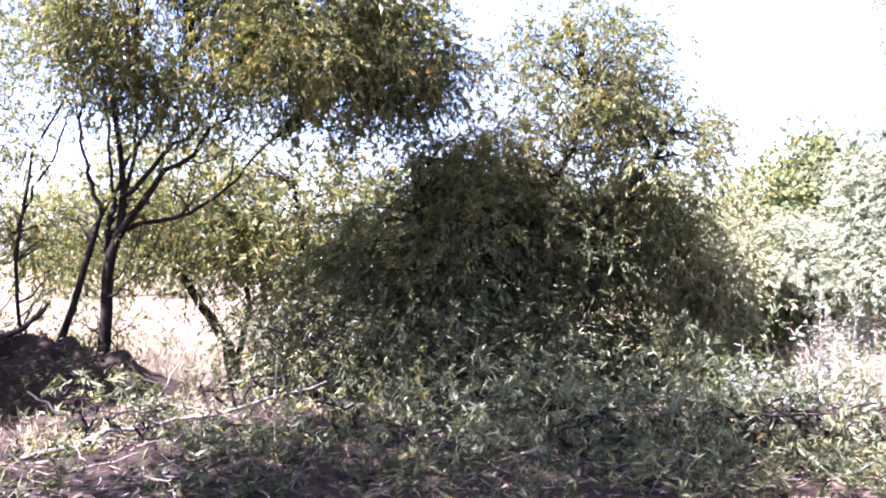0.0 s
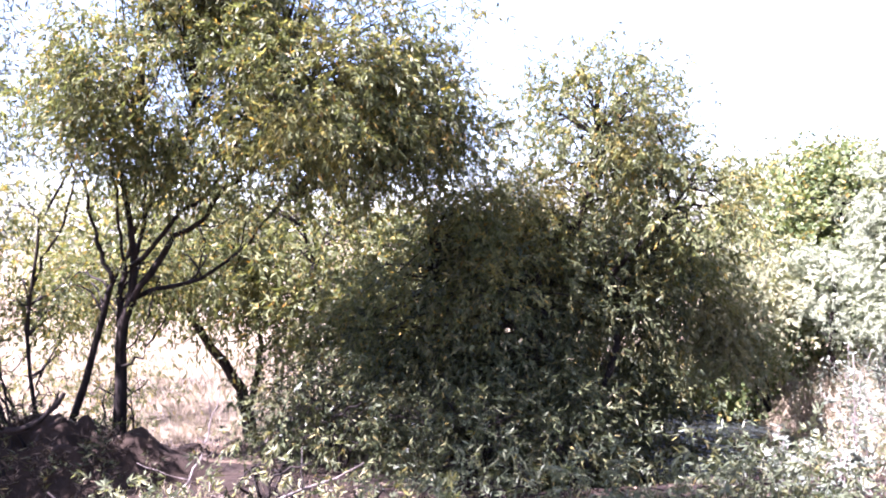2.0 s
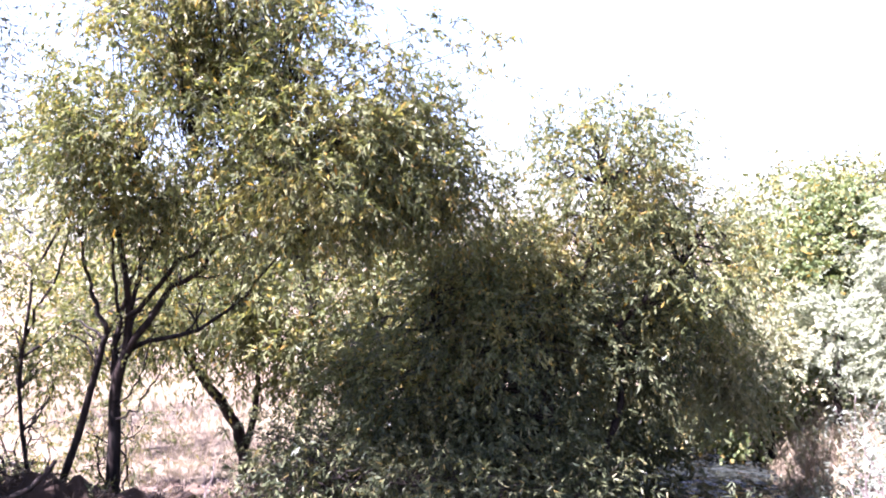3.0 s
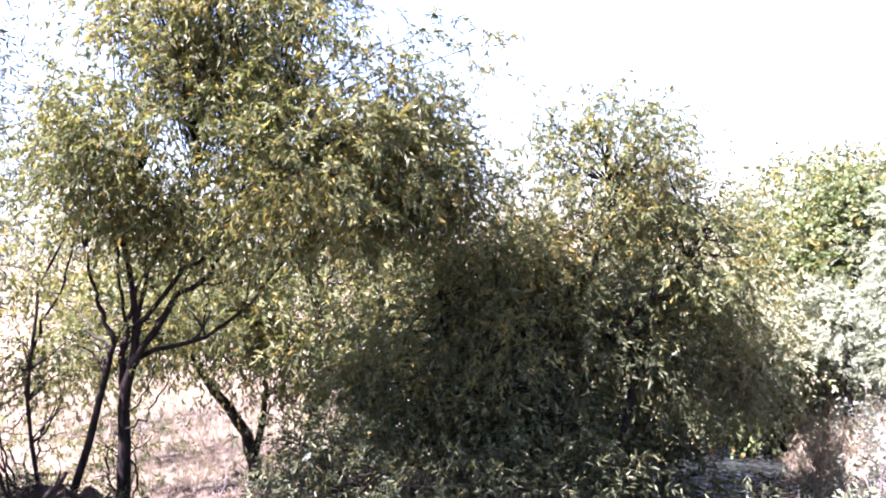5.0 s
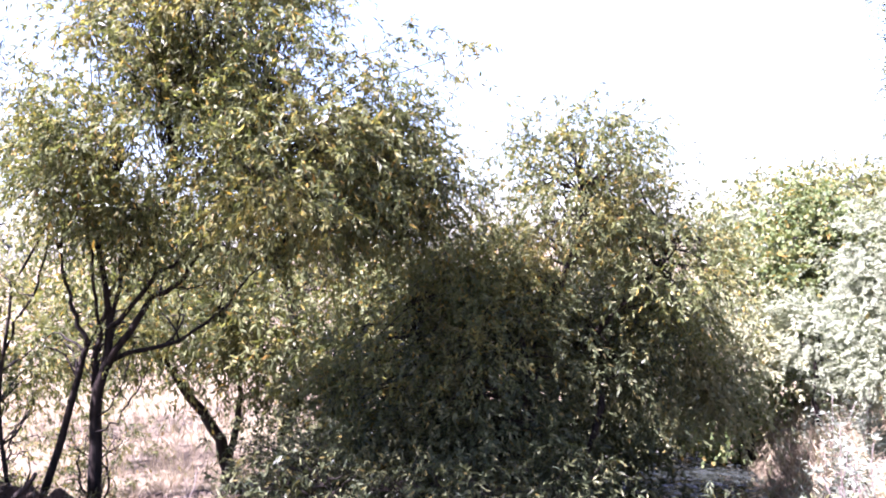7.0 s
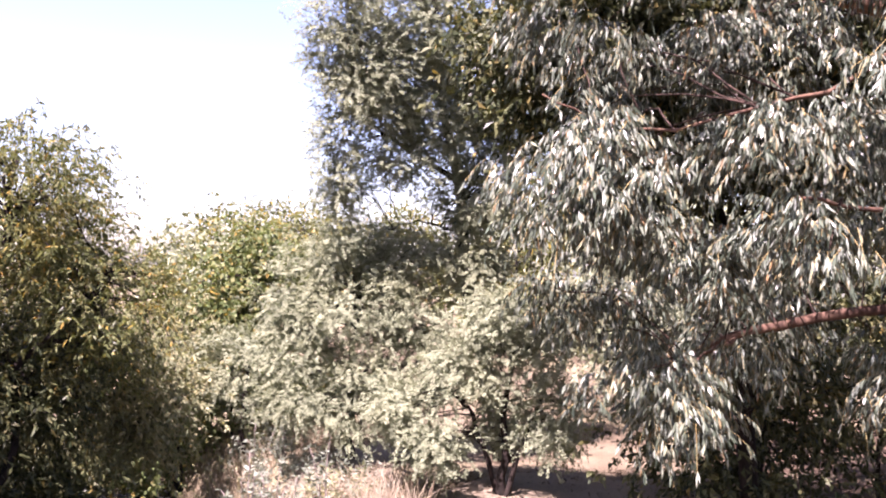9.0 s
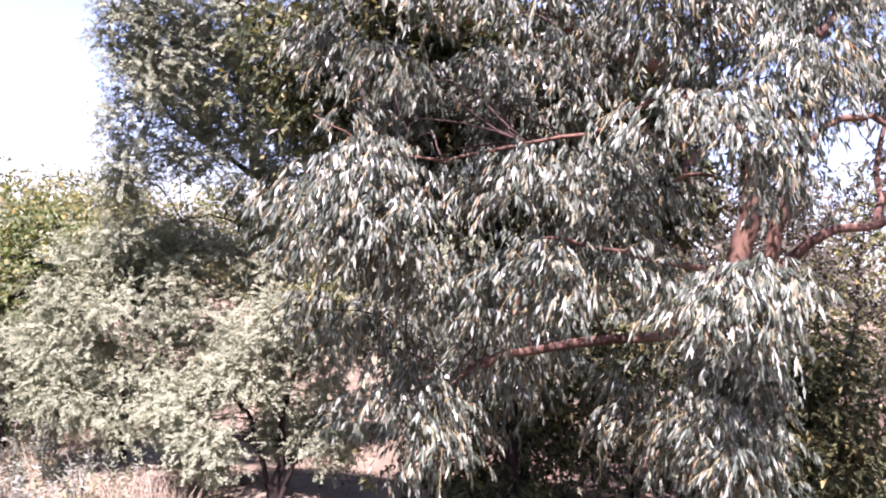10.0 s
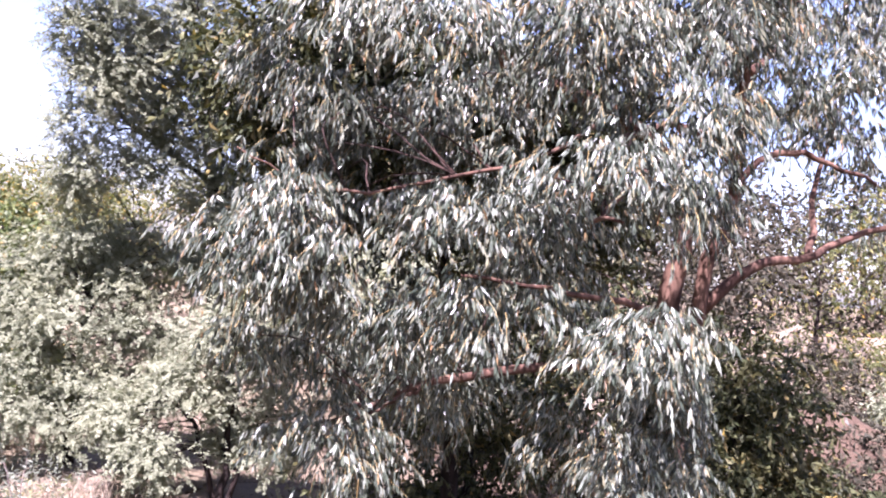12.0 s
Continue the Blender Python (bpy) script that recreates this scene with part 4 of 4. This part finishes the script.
def far_tree(x, y, height, wide, leaf, label, knots=42, size=(0.22, 0.11), low=0.15):
    """A tree of the background, with its crown in several uneven rounds."""
    b = on_ground(x, y)
    h = b[2] + height
    crown = []
    for k in range(4):
        f = (k + 0.5) / 4
        w = wide * (0.75 + 0.35 * math.sin(math.pi * f)) * rng.uniform(0.6, 0.9)
        crown.append(((x + rng.normal(0, wide * 0.35), y + rng.normal(0, wide * 0.3), b[2] + height * (low + (0.92 - low) * f)), (w, w, height * 0.2), knots))
    return tree("background_tree", b, label, "tree", [([b, (x, y, b[2] + height * 0.5), (x + 0.1, y, h * 0.92)], 0.012 * height + 0.02, 0.015)], crown, leaf, M_BARK,
                spread=0.1 * wide + 0.12, per_knot=7, per_spray=5, size=size, slim=3, spray=0.5, twigs=False, group="trees beyond the field", gaps=0.25, branch_share=4)


for x, y, h, w, leaf in [(-17, 40, 5.5, 3.3, M_WILLOW), (-12.5, 42, 4.0, 3.2, M_PALE), (-7, 43, 4.4, 3.3, M_WILLOW), (-1.6, 40, 4.0, 3.1, M_PALE),
                         (3.4, 40, 4.4, 3.2, M_WILLOW), (-23.5, 43, 6.5, 4.0, M_PALE), (5.5, 26, 3.4, 2.2, M_PALE), (9.5, 24, 3.2, 2.0, M_WATTLE)]:
    far_tree(x, y, h, w, leaf, "sunlit yellow-green tree beyond the bright field")
for x, y, h, w in [(-6.95, 12.5, 7.5, 1.0), (-8.4, 15.0, 8.0, 1.2)]:
    far_tree(x, y, h, w, M_GUM, "tall thin pale gum tree against the bright sky", 32, (0.16, 0.035), 0.4)
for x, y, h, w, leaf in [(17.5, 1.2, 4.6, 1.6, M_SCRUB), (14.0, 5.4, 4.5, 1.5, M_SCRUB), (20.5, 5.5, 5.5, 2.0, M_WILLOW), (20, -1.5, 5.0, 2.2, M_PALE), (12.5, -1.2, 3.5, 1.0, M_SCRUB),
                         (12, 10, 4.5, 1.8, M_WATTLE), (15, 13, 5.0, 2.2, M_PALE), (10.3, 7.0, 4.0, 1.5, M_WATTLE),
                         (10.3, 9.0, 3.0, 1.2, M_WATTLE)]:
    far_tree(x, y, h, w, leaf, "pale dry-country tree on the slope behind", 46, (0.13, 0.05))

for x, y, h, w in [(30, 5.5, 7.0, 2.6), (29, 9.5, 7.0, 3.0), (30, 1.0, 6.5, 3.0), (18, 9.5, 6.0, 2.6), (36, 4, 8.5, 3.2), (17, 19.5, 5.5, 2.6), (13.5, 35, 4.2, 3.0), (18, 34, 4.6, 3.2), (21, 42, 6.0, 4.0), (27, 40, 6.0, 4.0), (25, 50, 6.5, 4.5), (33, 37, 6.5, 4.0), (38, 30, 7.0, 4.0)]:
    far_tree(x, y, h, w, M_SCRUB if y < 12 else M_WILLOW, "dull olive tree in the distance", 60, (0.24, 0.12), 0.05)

for x, y, h, leaf in [(12.2, 2.1, 0.7, M_SCRUB), (13.4, 1.9, 0.8, M_SCRUB), (14.2, 3.6, 0.9, M_SCRUB), (12.0, 3.9, 0.8, M_SCRUB), (15.5, 2.4, 1.0, M_WATTLE), (16.5, 4.0, 1.2, M_SCRUB), (18.5, 3.4, 1.2, M_WILLOW), (11.3, 2.0, 0.4, M_SCRUB)]:
    b = on_ground(x, y)
    tree("slope_bush", b, "small dry bush on the bare slope", "bush", [([b, (x, y, b[2] + h * 0.6), (x, y, b[2] + h)], 0.025, 0.008)],
         [((x, y, b[2] + h), (0.5, 0.5, h * 0.6), 34)], leaf, M_BARK, group="bushes on the slope", **DENSE)

# ---- grass, weeds and litter ----
def grass(name, centre, radii, count, tall, label, material=None, lean=0.45, wide=0.006):
    a, r = rng.uniform(0, 2 * np.pi, count), np.sqrt(rng.uniform(0, 1, count))
    x, y = centre[0] + radii[0] * r * np.cos(a), centre[1] + radii[1] * r * np.sin(a)
    tuft = np.sin(x * 7.1 + 2 * np.sin(y * 5)) * np.sin(y * 6.3) > -0.25
    x, y = x[tuft], y[tuft]
    bases = np.stack([x, y, ground_height(x, y) - 0.01], 1)
    aims = unit(rng.normal(0, lean, bases.shape) * (1, 1, 0.2) + (0, 0, 1))
    k = len(x)
    ob = new(name, leaf_mesh(name, bases, aims, tall * rng.uniform(0.4, 1.2, k), wide * rng.uniform(0.6, 1.4, k), material or M_GRASS, 6))
    return tagged(ob, label, "grass", kind="stuff")


grass("dry_grass", (3.9, 7.0), (0.9, 0.9), 2600, 0.42, "tall bleached dry grass on the bank")
grass("dry_grass", (3.2, 7.7), (0.6, 1.3), 2600, 0.36, "bleached dry grass down the bank to the pool")
grass("dry_grass", (5.2, 10.2), (1.6, 1.0), 3000, 0.35, "tall bleached dry grass on the bank")
grass("dry_grass", (4.1, 10.8), (0.7, 1.0), 1200, 0.3, "tall bleached dry grass above the pool")
grass("dry_grass", (-3.4, 12.6), (2.6, 1.6), 4500, 0.3, "bleached dry grass at the field's edge")
grass("dry_grass", (-2.6, 9.6), (1.6, 1.0), 1800, 0.22, "thin dry grass under the willow")
grass("dry_grass", (-5.5, 17), (5, 3.2), 6000, 0.35, "bleached dry grass of the field", None, 0.45, 0.012)
grass("dry_grass", (-2.2, 6.0), (1.3, 0.8), 1300, 0.16, "thin dry grass among dead sticks")
grass("dry_grass", (12, 2.5), (3.5, 3.0), 4000, 0.3, "dry grass behind the gum tree", M_LITTER, 0.45, 0.01)
grass("dry_grass", (0.4, 5.3), (2.2, 0.9), 2400, 0.2, "thin grass among the willow shoots", M_SHADEDW, 0.45, 0.004)


def groundcover(centre, radii, count, tall, label, material, mound=0.0):
    """Leafy low growth: leaves along short shoots that stand in tufts."""
    shoots = count // 16
    a, r = rng.uniform(0, 2 * np.pi, shoots), np.sqrt(rng.uniform(0, 1, shoots))
    x, y = centre[0] + radii[0] * r * np.cos(a), centre[1] + radii[1] * r * np.sin(a)
    keep = np.sin(x * 5.3 + 2 * np.sin(y * 4)) * np.sin(y * 5.1 + 1) > -0.3
    x, y = x[keep], y[keep]
    k = len(x)
    lean = unit(rng.normal(0, 0.4, (k, 3)) * (1, 1, 0) + (0, 0, 1)) * (tall * rng.uniform(0.5, 1.3, k))[:, None]
    s = rng.uniform(0.15, 1, (k, 16, 1))
    up = mound * np.maximum(0, 1 - ((x - centre[0]) / radii[0]) ** 2 - ((y - centre[1]) / radii[1]) ** 2)
    bases = (np.stack([x, y, ground_height(x, y) + up], 1)[:, None] + s * lean[:, None]).reshape(-1, 3)
    aims = unit(rng.normal(0, 1, bases.shape) * (1, 1, 0.4) + (0, 0, 0.5))
    n = len(bases)
    ob = new("groundcover", leaf_mesh("groundcover", bases, aims, rng.uniform(0.04, 0.085, n), rng.uniform(0.010, 0.018, n), material, 4))
    return tagged(ob, label, "ground plants", kind="stuff")


groundcover((0.9, 4.9), (2.4, 1.2), 11000, 0.22, "leafy low growth on the near bank", M_SHADEDW)
groundcover((1.6, 4.9), (1.2, 0.8), 2600, 0.2, "leafy willow shoots on the near bank", M_SHOOT)
groundcover((-1.6, 4.9), (1.6, 0.8), 3000, 0.14, "leafy low growth among dead sticks", M_SHADEDW)
groundcover((-4.1, 7.15), (1.6, 0.95), 5200, 0.22, "dark low growth over the earth bank", M_LITTER, 0.44)
groundcover((-4.1, 7.15), (1.6, 0.95), 2600, 0.30, "dark green low growth over the earth bank", M_SHADEDW, 0.44)
groundcover((-1.6, 6.0), (1.6, 0.9), 1500, 0.14, "sparse low weeds among dead sticks", M_PALE)
groundcover((4.0, 8.2), (0.9, 1.4), 4200, 0.35, "grey-green weeds along the track", M_WEED)
groundcover((3.5, 7.2), (0.8, 0.9), 5200, 0.4, "pale green shoots on the bank above the pool", M_PALE)
groundcover((3.1, 8.0), (0.6, 1.4), 5000, 0.32, "grey-green weeds down the bank to the pool", M_WEED)
groundcover((4.0, 9.9), (0.8, 1.3), 5000, 0.36, "silvery weeds on the bank above the pool", M_WEED)
groundcover((4.3, 10.6), (1.0, 0.9), 3600, 0.4, "green weeds along the track", M_PALE)
groundcover((6.2, 4.0), (1.3, 1.0), 2500, 0.4, "low growth under the gum tree, leaves darkened for shade", M_SHADEDW)
groundcover((9.5, 2.0), (2.2, 1.6), 3000, 0.4, "dry low growth behind the gum tree", M_SCRUB)


def weed(x, y, tall, label):
    """An upright silvery weed: stem, side shoots and broad leaves."""
    b = on_ground(x, y)
    top = thing("weed", b, label, "weed", "silvery weeds on the bank")
    pieces, bases, aims = [], [], []
    for k in range(4):
        a = rng.uniform(0, 6.3)
        out = rng.uniform(0.05, 0.28) * (k > 0)
        line = bowed([(0, 0, -0.02), (out * 0.4 * math.cos(a), out * 0.4 * math.sin(a), tall * 0.5), (out * math.cos(a), out * math.sin(a), tall * (1.0 if k == 0 else rng.uniform(0.6, 0.9)))], 8, 0.008)
        pieces.append(tube(line, np.linspace(0.007, 0.003, 8), 5))
        for q in range(26):
            p = line[rng.integers(2, 8)]
            bases.append(p)
            aims.append(unit(rng.normal(size=3) * (1, 1, 0.4) + (0, 0, 0.15)))
    v, f = joined(pieces)
    part("stem", mesh_of("stem", v, f, M_DEAD, True), top)
    n = len(bases)
    part("foliage", leaf_mesh("foliage", np.array(bases), np.array(aims), rng.uniform(0.035, 0.085, n), rng.uniform(0.012, 0.024, n), M_WEED, 6), top, kind="stuff")
    return top


for k in range(16):
    weed(3.35 + rng.uniform(-0.45, 0.7), 7.6 + rng.uniform(-1.0, 1.3), rng.uniform(0.5, 1.0), "silvery grey-green weed with broad leaves on the bank")
for k in range(12):
    weed(2.4 + rng.uniform(-0.35, 0.5), 5.8 + rng.uniform(-0.5, 0.6), rng.uniform(0.35, 0.6), "silvery grey-green weed with broad leaves on the near bank")
for k in range(6):
    weed(4.4 + rng.uniform(-0.4, 0.6), 9.6 + rng.uniform(-0.5, 0.5), rng.uniform(0.4, 0.8), "silvery grey-green weed with broad leaves by the track")


def fallen_branch(points, r0, r1, label, material):
    points = [on_ground(x, y, up) for x, y, up in points]
    base = np.array(points[0])
    top = thing("fallen_branch", points[0], label, "branch", "dead sticks on the bank")
    line = bowed(np.array(points) - base, 12, 0.012)
    v, f = tube(line, np.linspace(r0, r1, 12), 7, 0.12)
    part("stick", mesh_of("stick", v, f, material, True), top)
    for k in (4, 7, 9):
        side = line[k] + rng.normal(0, 0.12, 3) + (0, 0, 0.1)
        v, f = tube(bowed([line[k], (line[k] + side) / 2, side], 6, 0.006), np.linspace(r1, 0.002, 6), 5)
        part("side_twig", mesh_of("side_twig", v, f, material, True), top)
    return top


fallen_branch([(-1.45, 5.0, 0.02), (-1.2, 5.4, 0.05), (-0.95, 5.75, 0.10)], 0.02, 0.008, "pale dead stick lying on the bank", M_DEAD)
fallen_branch([(-1.95, 5.0, 0.02), (-1.6, 5.4, 0.05), (-1.35, 5.8, 0.08)], 0.02, 0.008, "pale dead stick lying on the bank", M_DEAD)
fallen_branch([(-2.7, 5.1, 0.02), (-2.2, 5.4, 0.12), (-1.5, 5.8, 0.12), (-0.8, 6.3, 0.3)], 0.022, 0.007, "long pale dead branch lying on the bank", M_DEAD)
fallen_branch([(-2.2, 6.1, 0.02), (-1.95, 6.15, 0.4), (-1.75, 6.2, 0.9)], 0.010, 0.004, "thin dead stem leaning up from the bank", M_DEAD)
fallen_branch([(-3.9, 6.3, 0.55), (-3.3, 6.4, 0.62), (-3.02, 6.5, 0.85)], 0.035, 0.016, "broken dark dead limb propped on the bank", M_BARK)
for k in range(20):
    x, y = -4.3 + rng.uniform(-0.7, 0.8), 7.1 + rng.uniform(-0.6, 0.5)
    dx, h = rng.normal(-0.25, 0.3), rng.uniform(0.4, 1.0)
    fallen_branch([(x, y, 0.2), (x + dx * 0.4, y, 0.3 + h * 0.5), (x + dx, y + 0.1, 0.3 + h)], 0.013, 0.004, "thin dark stem leaning up from the earth bank", M_BARK)
for k in range(16):
    x, y, a = -2.6 + rng.uniform(-1.2, 1.4), 9.8 + rng.uniform(-1.2, 1.4), rng.uniform(0, 6.3)
    l = rng.uniform(0.2, 0.55)
    fallen_branch([(x, y, 0.01), (x + l * 0.5 * math.cos(a), y + l * 0.5 * math.sin(a), 0.05), (x + l * math.cos(a), y + l * math.sin(a), 0.04)], 0.012, 0.005, "grey dead stick on dry ground under the willow", M_DEAD)


def clod(x, y, r, material, label):
    bm = bmesh.new()
    bmesh.ops.create_icosphere(bm, subdivisions=2, radius=r)
    seed = rng.uniform(0, 50)
    for v in bm.verts:
        v.co *= 1 + 0.45 * noise.noise(v.co / r * 1.1 + Vector((seed, 0, 0)))
        v.co.z *= 0.6
    me = bpy.data.meshes.new("clod")
    bm.to_mesh(me)
    bm.free()
    me.materials.append(material)
    ob = new("clod", me)
    ob.location = on_ground(x, y, r * 0.15)
    return tagged(ob, label, "clod", "clods of earth")


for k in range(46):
    clod(-2.7 + rng.uniform(-1.4, 1.5), 9.6 + rng.uniform(-1.9, 2.0), rng.uniform(0.04, 0.2) , M_SLOPE if k % 3 else M_SHADE_EARTH, "rough clod of dry earth beneath the willow")
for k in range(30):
    clod(-2.6 + rng.uniform(-1.3, 1.2), 9.7 + rng.uniform(-1.3, 1.5), rng.uniform(0.07, 0.2), M_SHADE_EARTH, "dark lump of reddish earth beneath the willow")
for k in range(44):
    clod(-0.4 + rng.uniform(-2.8, 2.8), 4.9 + rng.uniform(-0.8, 0.9), rng.uniform(0.025, 0.09), M_SHADE_EARTH, "small clod of dark earth on the near bank")
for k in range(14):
    clod(-2.4 + rng.uniform(-1.2, 1.6), 6.2 + rng.uniform(-0.8, 0.8), rng.uniform(0.03, 0.09), M_SHADE_EARTH, "small clod of reddish earth on the bank")


def litter(name, centre, radii, count, label, lift=0.014):
    a, r = rng.uniform(0, 2 * np.pi, count), np.sqrt(rng.uniform(0, 1, count))
    x, y = centre[0] + radii[0] * r * np.cos(a), centre[1] + radii[1] * r * np.sin(a)
    bases = np.stack([x, y, ground_height(x, y) + lift], 1)
    aims = unit(rng.normal(size=bases.shape) * (1, 1, 0.25))
    ob = new(name, leaf_mesh(name, bases, aims, rng.uniform(0.03, 0.085, count), rng.uniform(0.010, 0.022, count), M_LITTER, 6))
    return tagged(ob, label, "leaf litter", kind="stuff")


litter("leaf_litter", (-2.4, 8.6), (2.4, 3.6), 5000, "fallen dry leaves under the willow")
litter("leaf_litter", (6.0, 5.6), (2.2, 1.8), 3000, "fallen dry leaves on the clearing")
litter("leaf_litter", (-4.6, 7.6), (0.9, 1.1), 1200, "fallen dry leaves over the earth bank")
litter("leaf_litter", (0.0, 5.2), (4.0, 1.6), 5000, "fallen dry leaves on the near bank", 0.05)


def twig_litter(centre, radii, count, label):
    """Thin dead twigs that lie criss-cross on the ground."""
    pieces = []
    for k in range(count):
        a, r, d = rng.uniform(0, 6.3), math.sqrt(rng.uniform(0, 1)), rng.uniform(0, 6.3)
        x, y = centre[0] + radii[0] * r * math.cos(a), centre[1] + radii[1] * r * math.sin(a)
        l = rng.uniform(0.1, 0.4)
        p = np.array(on_ground(x, y, rng.uniform(0.02, 0.07)))
        end = p + np.array((l * math.cos(d), l * math.sin(d), rng.normal(0.02, 0.06)))
        pieces.append(tube(bowed([p, (p + end) / 2 + rng.normal(0, 0.02, 3), end], 5, 0.004), np.linspace(rng.uniform(0.003, 0.007), 0.002, 5), 4))
    v, f = joined(pieces)
    return tagged(new("twig_litter", mesh_of("twig_litter", v, f, M_DEAD, True)), label, "twigs", kind="stuff")


twig_litter((-0.5, 5.1), (3.2, 1.2), 380, "thin dead twigs lying over the near bank")
twig_litter((-2.6, 9.6), (1.6, 1.6), 260, "thin dead twigs on dry ground under the willow")
